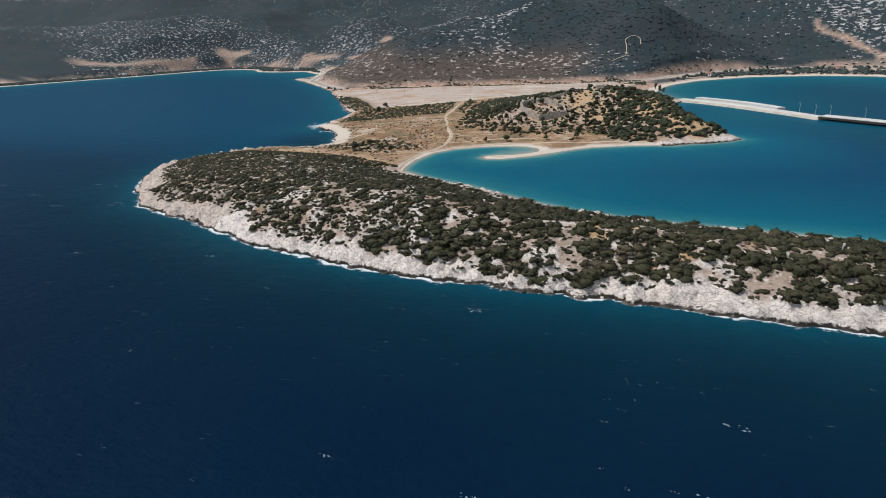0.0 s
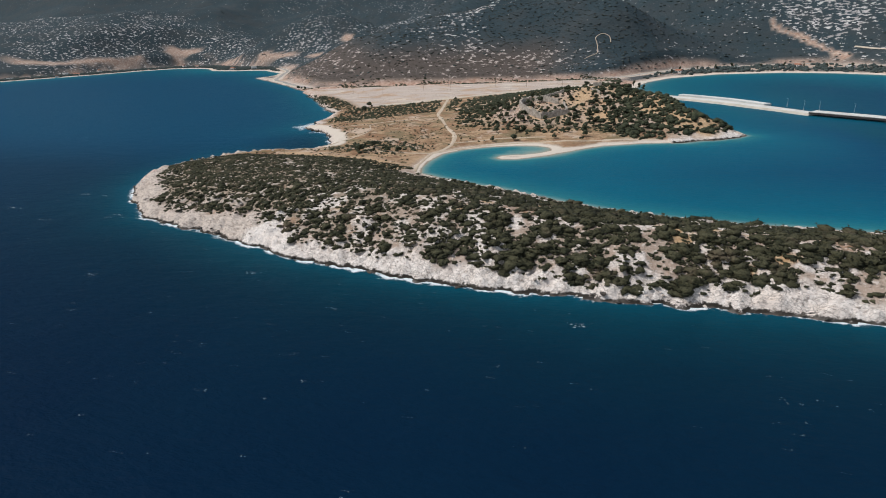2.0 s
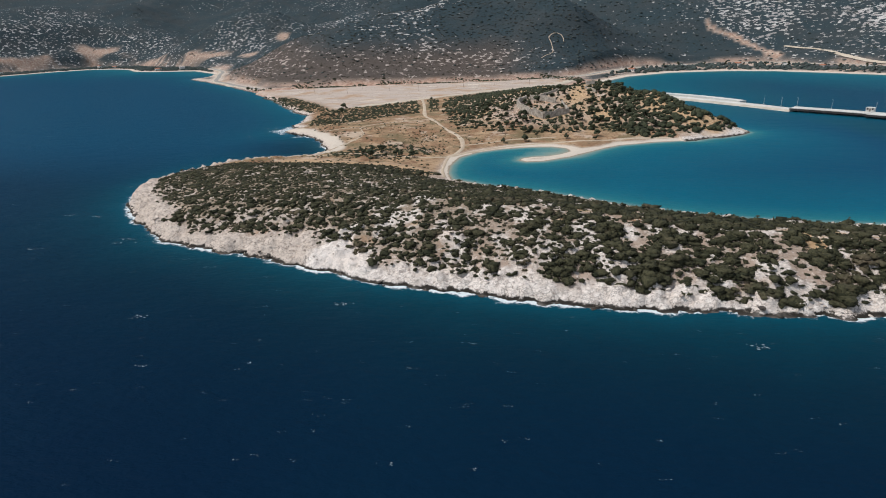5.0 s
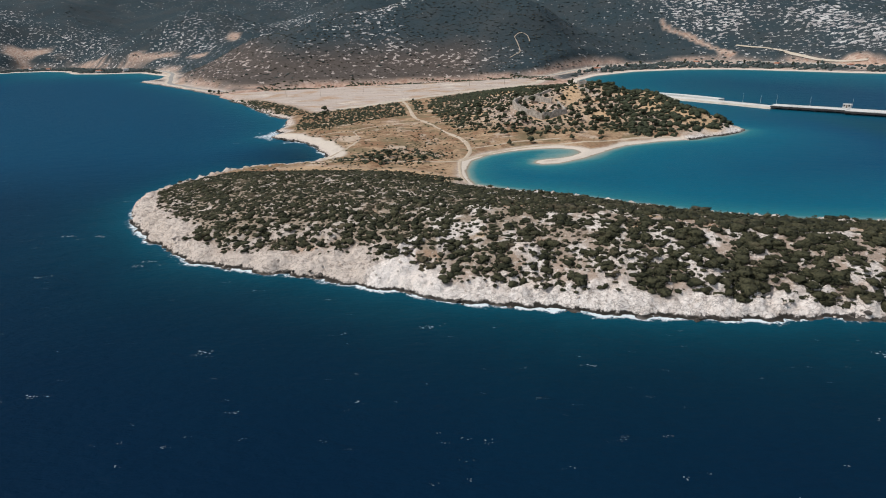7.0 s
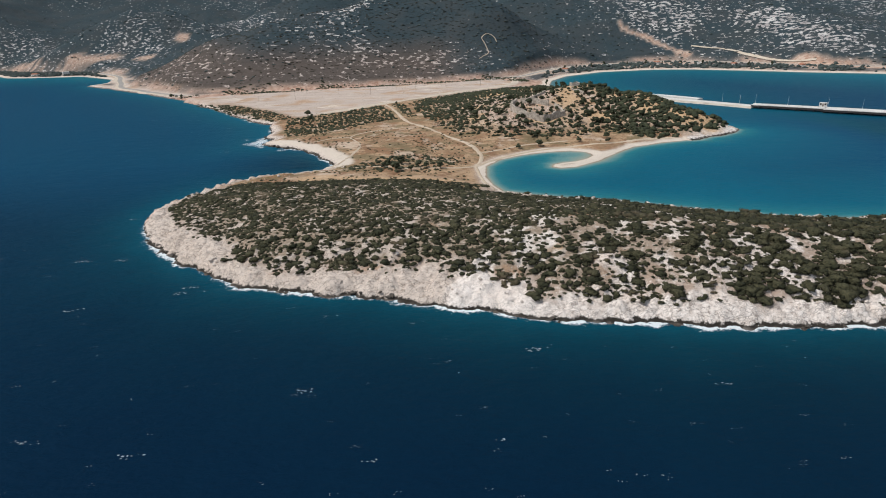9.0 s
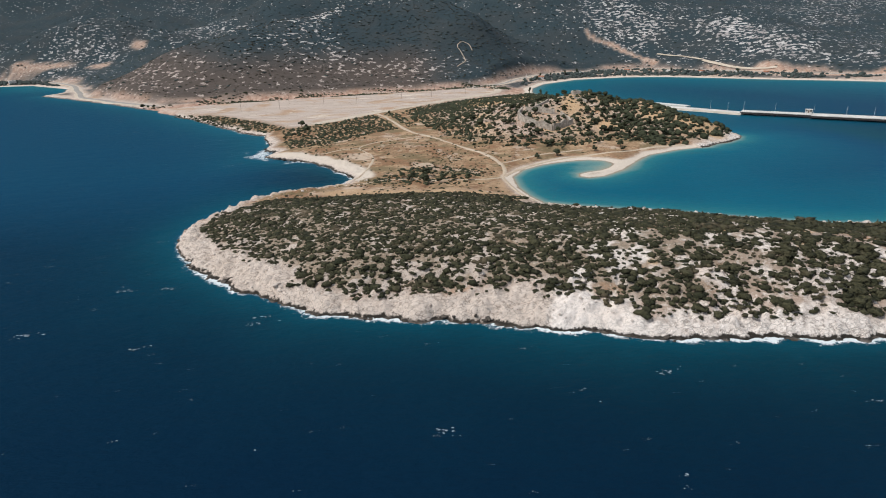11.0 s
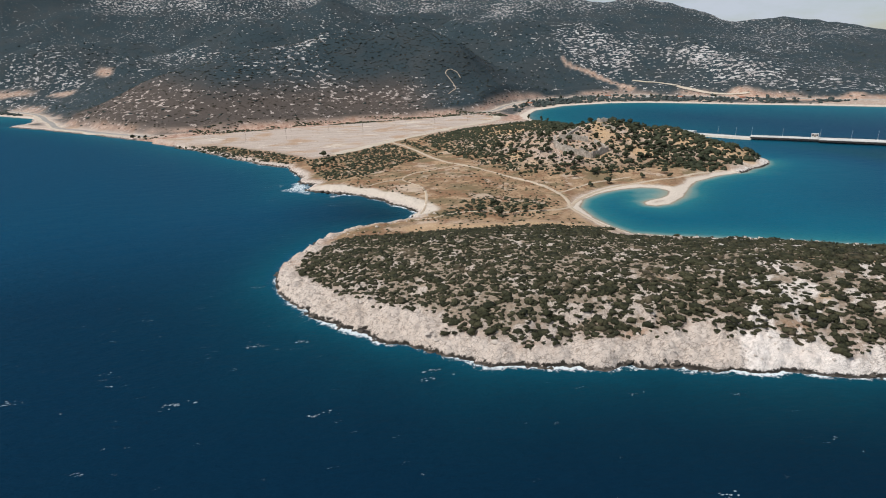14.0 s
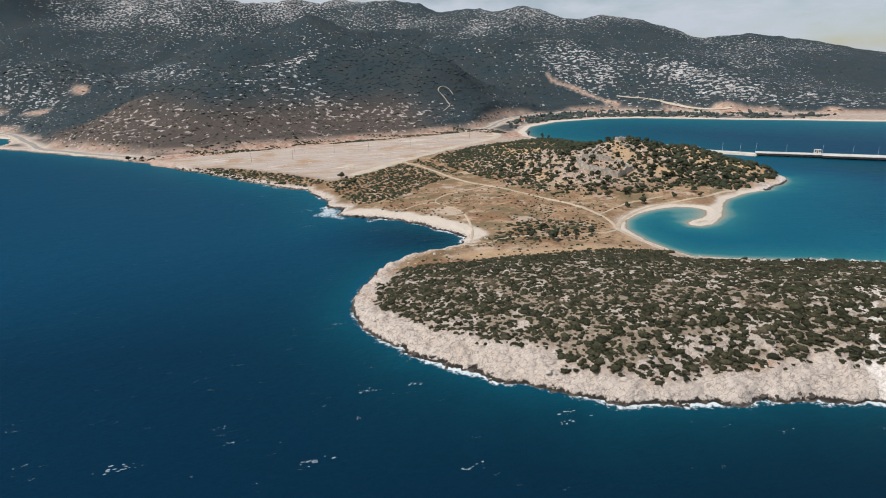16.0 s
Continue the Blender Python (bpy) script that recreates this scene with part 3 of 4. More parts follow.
beach_w = np.where((Y < 60) & (Y > -45), 4.6, np.where(Y <= -45, 2.5 - 3.5 * smooth(45, 75, X), 9.0)) + 2.5 * fbm(X, Y, 18, 3, 61)
beach_w = np.where((X > 36) & (X < 84) & (Y < 24) & (Y > -20), beach_w + 0.5, beach_w)
sandy = np.maximum(sandy * smooth(beach_w + 3, beach_w, zone["s"]), smooth(13, 9, near(X, Y, COVE_SHORE[2:8]) + 3 * fbm(X, Y, 14, 3, 62)) * smooth(1.0, 3.5, zone["s"]))
dry = smooth(0.5, 0.1, zone["head"]) * smooth(330, 250, Y) * smooth(3, 9, zone["s"]) * (1 - 0.85 * smooth(2, 6, zone["hill"]))
bank = smooth(17, 6, zone["fd"]) * zone["mountain"] * smooth(-0.5, 0.3, fbm(X, Y, 60, 3, 71))
bank = np.maximum(bank, smooth(46, 30, near(X, Y, FIELD[:6])) * (1 - zone["field"]) * smooth(-0.7, 0.0, fbm(X, Y, 30, 3, 72)))
scar = smooth(8, 3, near(X, Y, [(420, 660), (404, 709), (385, 738), (357, 760), (343, 790)]) + 5 * fbm(X, Y, 24, 3, 73))
quarry_cut = smooth(20, 8, np.hypot(X + 512, Y - 985) + 9 * fbm(X, Y, 30, 3, 74))
works = smooth(15, 5, near(X, Y, [(-560, 915), (-670, 946), (-745, 960)]) + 12 * fbm(X, Y, 60, 3, 75))
works = np.maximum(works, smooth(16, 5, near(X, Y, [(-815, 995), (-850, 1010), (-980, 1085), (-1030, 1105), (-1100, 1080)]) + 14 * fbm(X, Y, 60, 3, 76)))
works = np.maximum(works, smooth(17, 6, near(X, Y, [(-1140, 1003), (-1190, 920), (-1235, 825), (-1315, 775)]) + 8 * fbm(X, Y, 60, 3, 77)))
works = np.maximum(works, smooth(20, 8, near(X, Y, [(527, 530), (548, 480), (552, 432), (630, 412)]) + 10 * fbm(X, Y, 50, 3, 70)))
tan = zone["head"] * smooth(4.5, 1.5, np.minimum(near(X, Y, [(121, -152), (124, -161), (135, -164)]), near(X, Y, [(134, -168), (147, -157)])) + 3 * fbm(X, Y, 8, 3, 78))
tan = np.maximum(tan, zone["head"] * smooth(0.50, 0.72, 0.85 * fbm(X, Y, 26, 4, 79) + 0.4 * fbm(X, Y, 4, 3, 80)) * smooth(8, 18, zone["s"]) * smooth(-20, 20, X))
tan = np.maximum(tan, 0.95 * smooth(2, 6, zone["hill"]) * smooth(-0.8, 0.1, fbm(X, Y, 30, 3, 64)))
tan = np.maximum(tan, 0.9 * smooth(12, 4, near(X, Y, [(-84, -22), (-64, -27), (-38, -33), (-12, -42)]) + 5 * fbm(X, Y, 14, 3, 66)))
dry = dry * (1 - 0.85 * tan)
cut = np.clip(np.maximum.reduce([0.8 * scar, 0.8 * quarry_cut, works * (0.75 + 0.1 * smooth(0, 300, X))]), 0, 1)
far_flat = 0.9 * smooth(375, 400, Y) * smooth(13, 22, zone["s"]) * (1 - zone["field"]) * smooth(7, 15, near(X, Y, MAIN_ROAD)) * smooth(-0.5, 0.1, fbm(X, Y, 40, 3, 65))
road_verge = smooth(26, 12, near(X, Y, MAIN_ROAD[1:9]) + 8 * fbm(X, Y, 40, 3, 63)) * smooth(2, 8, zone["s"])
layers = dict(rock=zone["rock"] * smooth(-3, 0, zone["s"]), sand=np.clip(sandy, 0, 1), dry=dry, field=np.maximum(zone["field"], road_verge), cut=cut,
              mountain=np.maximum(zone["mountain"], far_flat) * (1 - np.maximum(cut, bank)), wood=zone["wood"], pale=zone["pale"], brown=zone["brown"], tan=tan)
layers["bank"] = 0.9 * bank
layers["maquis"] = zone["head"] * smooth(9, 16, zone["s"] + 5 * fbm(X, Y, 30, 3, 7)) * (1 - 0.8 * smooth(-10, 90, X + 0.6 * (-130 - Y)))
V, F = np.stack([X, Y, Z], 1), quads(len(gx), len(gy))
wanted = Z[F].max(1) > -5
V, F, layers = keep_faces(V, F, wanted, layers)
ground = tagged(sheet("ground", V, F, GROUND, layers), "dry limestone coast with scrub, pale rock and bare soil", "ground", kind="structure")

# ---- sea ----
wx = steps((-4900, -1300, 120), (-1300, -560, 20), (-560, -165, 7), (-165, 200, 1.5), (200, 340, 4), (340, 800, 14), (800, 1600, 40), (1600, 4900, 150))
wy = steps((-4900, -360, 140), (-360, -200, 10), (-200, 10, 1.3), (10, 290, 2.6), (290, 700, 7), (700, 1200, 18))
X, Y = (a.ravel() for a in np.meshgrid(wx, wy))
s, rocky = shore(X, Y)
weigh = [np.exp(-near(X, Y, pts) / 28) + 1e-9 for pts, _ in SHORES]
soft_rock = sum(w * k for w, (_, k) in zip(weigh, SHORES)) / sum(weigh)
s = s + rocky * (fbm(X, Y, 22, 3, 5) * 1.8 + fbm(X, Y, 5, 3, 9) * 1.1)
off = np.maximum(-s, 0)
to_bay, to_sea = near(X, Y, BAY_SHORE + TIP_SHORE[:5]), near(X, Y, SOUTH_SHORE + COVE_SHORE)
bay = smooth(-30, 30, to_sea - to_bay) * smooth(360, 120, np.hypot(X - 70, (Y + 30) * 1.1)) * smooth(-60, 0, X)
inner = np.maximum(smooth(150, 330, Y) * smooth(0, 60, X), smooth(90, 200, Y + 0.5 * (X - 160)) * smooth(130, 190, X))
slope = 75 - 52 * smooth(0.2, 0.8, soft_rock) + 60 * bay + 60 * inner
depth = 1 - np.exp(-off / slope)
start = 0.46 * smooth(0.2, 0.8, soft_rock) * (1 - 0.7 * bay) * (1 - 0.6 * inner)
depth = start + (1 - start) * depth
# mask of the water that gets the sky's reflection as colour
sky_tint = np.maximum(smooth(-70, -160, X) * smooth(-150, 60, Y), 0.36 * smooth(20, -240, X) * smooth(-290, -40, Y))
depth = depth * (1 - 0.34 * sky_tint) * (1 - 0.2 * inner)
lagoon = smooth(24, 5, np.hypot((X - 57) * 0.8, Y - 9) + 5 * fbm(X, Y, 14, 3, 68))
depth = depth * (1 - bay) + bay * (1 - 0.75 * lagoon) * (0.17 * (1 - np.exp(-off / 8)) + (0.20 + 0.26 * smooth(50, 240, X)) * (1 - np.exp(-off / 130)))
surf = np.exp(-off / np.interp(X, [-60, 60], [2.4, 1.5])) * smooth(0.3, 0.8, rocky) * (0.75 + 0.4 * smooth(-20, -130, Y) + 0.35 * smooth(80, 60, np.abs(Y - 70)) * (X < 0)) * smooth(120, -20, Y - 60 - 200 * (X < -140))
surf = np.maximum(surf, 0.6 * smooth(13, 2, near(X, Y, [(-120, 72), (-136, 86), (-139, 104)]) + 9 * fbm(X, Y, 9, 3, 67)) * (s < 1))
surf = surf * np.where(X > 130, Y < -100, 1)
V, F = np.stack([X, Y, np.zeros(len(X))], 1), quads(len(wx), len(wy))
V, F, layers = keep_faces(V, F, s[F].min(1) < 5, dict(depth=depth, surf=surf, sky_tint=np.maximum(sky_tint, 0.9 * inner)))
tagged(sheet("water", V, F, WATER, layers), "deep blue sea with whitecaps, turquoise in the sheltered bay", "sea", kind="structure")


# ---- roads and tracks ----
def path_points(pts, gap):
    """A smooth line through plan points, in steps of about gap metres."""
    p = [pts[0]] + list(pts) + [pts[-1]]
    out = []
    for a, b, c, d in zip(p, p[1:], p[2:], p[3:]):
        n = max(2, int(math.dist(b, c) / gap))
        for k in range(n):
            t = k / n
            out.append(tuple(0.5 * (2 * b[i] + (c[i] - a[i]) * t + (2 * a[i] - 5 * b[i] + 4 * c[i] - d[i]) * t * t + (3 * b[i] - a[i] - 3 * c[i] + d[i]) * t**3) for i in (0, 1)))
    return np.array(out + [pts[-1]])


def ribbon(name, pts, width, material, lift, gap=3.0, ragged=0.0, across=4, seed=0):
    line = path_points(pts, gap)
    way = np.gradient(line, axis=0)
    way /= np.linalg.norm(way, axis=1, keepdims=True) + 1e-9
    side = np.stack([-way[:, 1], way[:, 0]], 1)
    rim = 1 + ragged * fbm(np.arange(len(line)) * gap, np.zeros(len(line)), 16, 3, seed)
    rows = []
    for k in range(across + 1):
        u = (k / across - 0.5) * width * rim
        rows.append(line + side * u[:, None])
    g = np.stack(rows, 1).reshape(-1, 2)
    z, _ = land(g[:, 0], g[:, 1])
    z = z.reshape(-1, across + 1)
    z = 0.5 * z + 0.5 * z.mean(1, keepdims=True)
    crown = np.array([-0.35 if k in (0, across) else 0.0 for k in range(across + 1)])
    v = np.column_stack([g, (z + lift + crown).ravel()])
    return sheet(name, v, quads(across + 1, len(line)), material)


TRACKS = [
    ([(-1, -3), (3, 10), (4, 24), (-1, 47), (-14, 74), (-29, 112), (-38, 135), (-48, 188), (-59, 240), (-64, 254)], 4.8),
    ([(-1, -3), (-11, -8), (-22, -8), (-45, -5), (-60, -1), (-74, -6), (-84, -5), (-88, 2)], 2.8),
    ([(-78, 4), (-72, 20), (-67, 46), (-68, 62), (-75, 80), (-66, 94), (-50, 102), (-30, 112)], 2.4),
    ([(-75, 80), (-86, 78), (-96, 72)], 2.4),
    ([(-1, -3), (9, 10), (24, 22), (40, 30), (58, 34), (80, 36), (104, 44), (128, 48)], 3.4),
    ([(-1, -3), (-1, -18), (0, -34), (3, -48)], 4.2),
    ([(3, 23), (30, 38), (60, 44)], 2.4),
]
for k, (pts, width) in enumerate(TRACKS):
    tagged(ribbon("dirt_track", pts, 0.66 * width, DIRT, 0.22, 2.0, 0.35, 4, k), "pale trodden dirt track across dry grass", "track", kind="structure")
for k, pts in enumerate((MAIN_ROAD[:9], MAIN_ROAD[12:])):   # the levelled field breaks the road
    tagged(ribbon("road_shoulder", pts, 17, GRAVEL, 0.10, 6.0, 0.3, 6, 20 + k), "pale gravel shoulders of the coast road", "shoulder", kind="structure")
    tagged(ribbon("road", pts, 8.0, ASPHALT, 0.32, 6.0, 0.0, 4), "sun-bleached asphalt coast road at the hill's foot", "road", kind="structure")
FIELD_ROAD = [(98, 470), (92, 410), (70, 362), (2, 306), (-30, 274), (-70, 238), (-114, 192)]
tagged(ribbon("dirt_road", FIELD_ROAD, 9, GRAVEL, 0.25, 4.0, 0.25, 4, 22), "wide pale dirt road along the levelled field", "road", kind="structure")
HAIRPIN = [(60, 526), (76, 548), (75, 576), (72, 592), (80, 604), (91, 602), (94, 588)]
tagged(ribbon("dirt_track", HAIRPIN, 1.2, DIRT, 0.5, 3.0, 0.2, 4, 25), "narrow dirt track in bends up a scrubby slope", "track", kind="structure")
UPPER = [(540, 515), (513, 548), (487, 606), (472, 655), (440, 690)]
tagged(ribbon("dirt_road", UPPER, 8, GRAVEL, 0.6, 6.0, 0.25, 4, 26), "pale dirt road cut into a hillside", "road", kind="structure")


# ---- vegetation ----
def blob(rng, sub, squash, rough, lobes):
    """A lumpy crown: overlapping rough balls, as arrays of points and triangles."""
    vs, fs, n = [], [], 0
    for k in range(lobes):
        bm = bmesh.new()
        bmesh.ops.create_icosphere(bm, subdivisions=sub if k == 0 else max(1, sub - 1), radius=1.0)
        v = np.array([q.co for q in bm.verts])
        f = np.array([[q.index for q in p.verts] for p in bm.faces])
        bm.free()
        v *= 1 + rough * rng.standard_normal((len(v), 1))
        size = 1.0 if k == 0 else rng.uniform(0.4, 0.7)
        a, r = rng.uniform(0, 2 * math.pi), 0 if k == 0 else rng.uniform(0.55, 0.95)
        v = v * size * (1, 1, squash) + (r * math.cos(a), r * math.sin(a), (squash - 0.15) * size * 0.7)
        vs.append(v)
        fs.append(f + n)
        n += len(v)
    return np.concatenate(vs), np.concatenate(fs)


def tufts(rng, v, count, size):
    """Loose sprays of leaves standing out of a crown."""
    at = v[rng.integers(0, len(v), count)]
    tri = at[:, None, :] + rng.standard_normal((count, 3, 3)) * size
    return tri.reshape(-1, 3), np.arange(count * 3).reshape(-1, 3)


def bush_kinds(seed, n, sub, lobes, leaves, squash=(0.45, 0.75), rough=0.13):
    rng = np.random.default_rng(seed)
    out = []
    for _ in range(n):
        v, f = blob(rng, sub, rng.uniform(*squash), rough, lobes)
        if leaves:
            tv, tf = tufts(rng, v, leaves, 0.17)
            v, f = np.concatenate([v, tv]), np.concatenate([f, tf + len(v)])
        out.append((v, f))
    return out


def scatter(name, kinds, x, y, size, material, label, category, seed, sink=0.15, tall=1.0):
    """Plants of a few kinds at many places, as one object."""
    rng = np.random.default_rng(seed)
    z, _ = land(x, y)
    pick, turn = rng.integers(0, len(kinds), len(x)), rng.uniform(0, 2 * math.pi, len(x))
    stretch = rng.uniform(0.7, 1.55, len(x))
    vs, fs, n = [], [], 0
    for k, (v, f) in enumerate(kinds):
        i = np.flatnonzero(pick == k)
        if not len(i):
            continue
        c, s, r = np.cos(turn[i])[:, None], np.sin(turn[i])[:, None], size[i][:, None]
        px, py = v[None, :, 0] * r * stretch[i][:, None], v[None, :, 1] * r
        w = np.stack([px * c - py * s + x[i][:, None], px * s + py * c + y[i][:, None], v[None, :, 2] * r * tall + (z[i] - sink * size[i])[:, None]], -1)
        vs.append(w.reshape(-1, 3))
        fs.append((f[None] + (np.arange(len(i)) * len(v))[:, None, None] + n).reshape(-1, 3))
        n += len(i) * len(v)
    return tagged(sheet(name, np.concatenate(vs), np.concatenate(fs), material, None, True), label, category, kind="stuff")


def places(seed, box, spacing, chance):
    """Uneven places in a box, thinned by chance(x, y)."""
    rng = np.random.default_rng(seed)
    a, b = np.meshgrid(np.arange(box[0], box[1], spacing), np.arange(box[2], box[3], spacing))
    x, y = a.ravel() + rng.uniform(-0.5, 0.5, a.size) * spacing, b.ravel() + rng.uniform(-0.5, 0.5, a.size) * spacing
    keep = rng.uniform(0, 1, x.size) < chance(x, y)
    return x[keep], y[keep], rng


def head_chance(x, y):
    _, q = land(x, y, False)
    inland = smooth(5, 12, q["s"] + 6 * fbm(x, y, 30, 3, 7) + 4 * fbm(x, y, 7, 3, 6) - 3 * smooth(-60, -120, x) + 3.5 * smooth(10, 80, x))
    north = smooth(-140, -70, y)
    return np.where((y + 0.12 * x < -41 + 3 * fbm(x, y, 12, 3, 82)) & (q["s"] > 4 + 1.5 * (y > -110) - 3.5 * smooth(45, 75, x) * (y > -125)), inland * (0.76 + 0.32 * north - 0.08 * smooth(30, 110, x) + 0.10 * fbm(x, y, 15, 3, 81) + 0.58 * fbm(x * 0.75, y, 5.5, 2, 83) - 0.15 * smooth(0.45, 0.6, fbm(x, y, 26, 4, 79))), 0)


hx, hy, rng = places(1, (-146, 235, -182, -15), 1.65, head_chance)
size = (0.45 + 1.05 * rng.uniform(0, 1, len(hx)) ** 1.9) * (1 + 0.42 * smooth(10, 110, hx))
lone = np.flatnonzero((size > 1.40) & (hy < -112) & (hx < 190))[:260]
rest = np.setdiff1d(np.arange(len(hx)), lone)
SHRUB_KINDS = bush_kinds(11, 9, 2, 6, 120, (0.42, 0.7), 0.26)
front = rest[hy[rest] < -108]
back = rest[hy[rest] >= -108]
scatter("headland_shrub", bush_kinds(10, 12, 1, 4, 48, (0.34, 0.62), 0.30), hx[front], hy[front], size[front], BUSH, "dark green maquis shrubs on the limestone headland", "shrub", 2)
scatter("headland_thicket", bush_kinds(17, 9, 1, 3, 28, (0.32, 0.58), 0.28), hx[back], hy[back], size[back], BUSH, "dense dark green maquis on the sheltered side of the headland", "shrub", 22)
big_meshes = []
for v, f in SHRUB_KINDS:
    first = sheet("shrub", v, f, BUSH, None, True)
    big_meshes.append(first.data)
    bpy.data.objects.remove(first)
lone_z, _ = land(hx[lone], hy[lone])
for k, i in enumerate(lone):
    ob = new("shrub", big_meshes[k % len(big_meshes)])
    ob.matrix_world = pose(hx[i], hy[i], lone_z[k] - 0.15 * size[i], 0, 0, 137.5 * k % 360) @ Matrix.Diagonal((size[i] * (0.85 + 0.4 * (k * 0.37 % 1)), size[i], size[i] * (0.85 + 0.3 * (k * 0.61 % 1)), 1))
    tagged(ob, "large round dark green shrub among pale rocks", "shrub", "large shrubs on the headland")
lx, ly, rng = places(5, (-145, 235, -184, -15), 1.7, lambda x, y: 0.5 * (head_chance(x, y) > 0.12))
scatter("low_scrub", bush_kinds(12, 5, 1, 2, 8, (0.35, 0.6), 0.2), lx, ly, 0.35 + 0.5 * rng.uniform(0, 1, len(lx)), BUSH, "low olive-green scrub between pale stones", "scrub", 3)


def hill_chance(x, y):
    _, q = land(x, y, False)
    walls = np.minimum.reduce([near(x, y, [a, b]) for a, b in (((41, 115), (35, 102)), ((35, 102), (53, 82)), ((53, 82), (70, 92)), ((44, 115), (62, 106)))])
    w = np.where((walls > 3.2) & (near(x, y, TRACKS[0][0]) > 4.5) & (q["hill"] > 1.6) & (q["s"] > 7) & (q["fd"] <= 0) & (q["field"] < 0.2), 0.42, 0)
    w = w * (1.1 + 1.4 * smooth(80, 115, x) + 0.9 * smooth(130, 160, y) + 0.7 * fbm(x, y, 30, 3, 91))
    return np.where((y < 300), w, 0.1 * (w > 0))


cx, cy, rng = places(7, (-40, 190, 30, 300), 2.9, hill_chance)
scatter("hill_shrub", bush_kinds(13, 7, 1, 3, 14, (0.6, 0.95), 0.2), cx, cy, (0.6 + 1.0 * rng.uniform(0, 1, len(cx)) ** 1.5) * (1 + 0.45 * smooth(80, 112, cx)), TREE_LEAF, "dark shrubs and small oaks on a dry hillside", "shrub", 4)
SHRUB_ZONES = [[(-135, 172), (-122, 96), (-98, 98), (-54, 146), (-30, 160), (-42, 236), (-60, 236), (-110, 185)],
               [(-62, 20), (-30, 24), (-8, 10), (-10, -2), (-24, -9), (-48, -10), (-68, -7)], [(-58, -9), (-20, -12), (-22, -19), (-58, -16)],
               [(-261, 312), (-208, 243), (-165, 190), (-146, 170), (-131, 178), (-164, 226), (-211, 281)],
               [(-38, 236), (-26, 165), (0, 120), (20, 180), (10, 280), (-5, 290)]]
for k, (zone_pts, thick) in enumerate(zip(SHRUB_ZONES, (0.95, 0.8, 0.5, 0.75, 0.7))):
    xs, ys = [p[0] for p in zone_pts], [p[1] for p in zone_pts]
    ix, iy, rng = places(20 + k, (min(xs), max(xs), min(ys), max(ys)), 2.9, lambda x, y: inside(x, y, zone_pts) * (near(x, y, TRACKS[0][0]) > 4.5) * (thick + 0.35 * fbm(x, y, 25, 3, 95)))
    scatter("flat_scrub", bush_kinds(14 + k, 5, 1, 3, 14, (0.4, 0.7), 0.22), ix, iy, 0.6 + 1.0 * rng.uniform(0, 1, len(ix)) ** 1.4, TREE_LEAF, "dense low green scrub on flat ground by the sea", "scrub", 5 + k)
ex, ey, rng = places(31, (-110, 60, -40, 120), 3, lambda x, y: (0.22 + 0.7 * smooth(0.0, 0.4, fbm(x, y, 22, 3, 96))) * (land(x, y, False)[1]["s"] > 10))
scatter("dry_tuft", bush_kinds(19, 4, 1, 2, 8), ex, ey, 0.3 + 0.5 * rng.uniform(0, 1, len(ex)), BUSH, "scattered dark tufts on dry grass", "tuft", 11)

kx, ky, rng = places(33, (-300, 110, 375, 490), 3.2, lambda x, y: 0.95 * (near(x, y, FIELD[:5]) < 42) * ~inside(x, y, FIELD) * smooth(-0.4, 0.4, fbm(x * 0.6, y * 1.6, 14, 3, 98)))
scatter("bank_shrub", bush_kinds(18, 4, 1, 3, 6), kx, ky, 0.7 + 1.0 * rng.uniform(0, 1, len(kx)), TREE_LEAF, "dark shrubs in rows on a red earth bank", "shrub", 23)


def mountain_chance(x, y):
    _, q = land(x, y, False)
    clear = near(x, y, MAIN_ROAD) > 14
    return np.where((q["mountain"] > 0.5) & clear, (0.30 + 0.75 * q["wood"] - 0.25 * q["pale"]) * (1 - 0.75 * q["brown"]), 0) * smooth(1900, 900, np.hypot(x, y - 200))


mx, my, rng = places(41, (-1100, 1150, 395, 1500), 11.0, mountain_chance)
scatter("mountain_scrub", bush_kinds(42, 6, 1, 2, 0, (0.28, 0.45), 0.2), mx, my, 1.2 + 1.6 * rng.uniform(0, 1, len(mx)), BUSH_HAZED, "dark maquis and pines on a stony mountainside", "scrub", 12)
nx, ny, rng = places(43, (-420, 180, 400, 720), 4.5, lambda x, y: 0.33 * (mountain_chance(x, y) > 0))
scatter("slope_scrub", bush_kinds(44, 6, 1, 2, 4, (0.3, 0.5), 0.2), nx, ny, 0.6 + 1.0 * rng.uniform(0, 1, len(nx)), SLOPE_LEAF, "low grey-green scrub on the slope above the road", "scrub", 13)
fx, fy, rng = places(45, (-1300, 700, 380, 1100), 6.0, lambda x, y: np.where((land(x, y, False)[1]["fd"] <= 0) & (land(x, y, False)[1]["s"] > 12) & (near(x, y, MAIN_ROAD) > 14) & ((x < -540) | (x > 140)), np.where(x > 140, 0.34, 0.75) + 0.4 * fbm(x, y, 50, 3, 97), 0))
scatter("shore_wood", bush_kinds(46, 6, 1, 3, 6, (0.7, 1.0), 0.16), fx, fy, 1.4 + 1.8 * rng.uniform(0, 1, len(fx)), BUSH_HAZED, "green trees and scrub behind the beaches", "wood", 14)


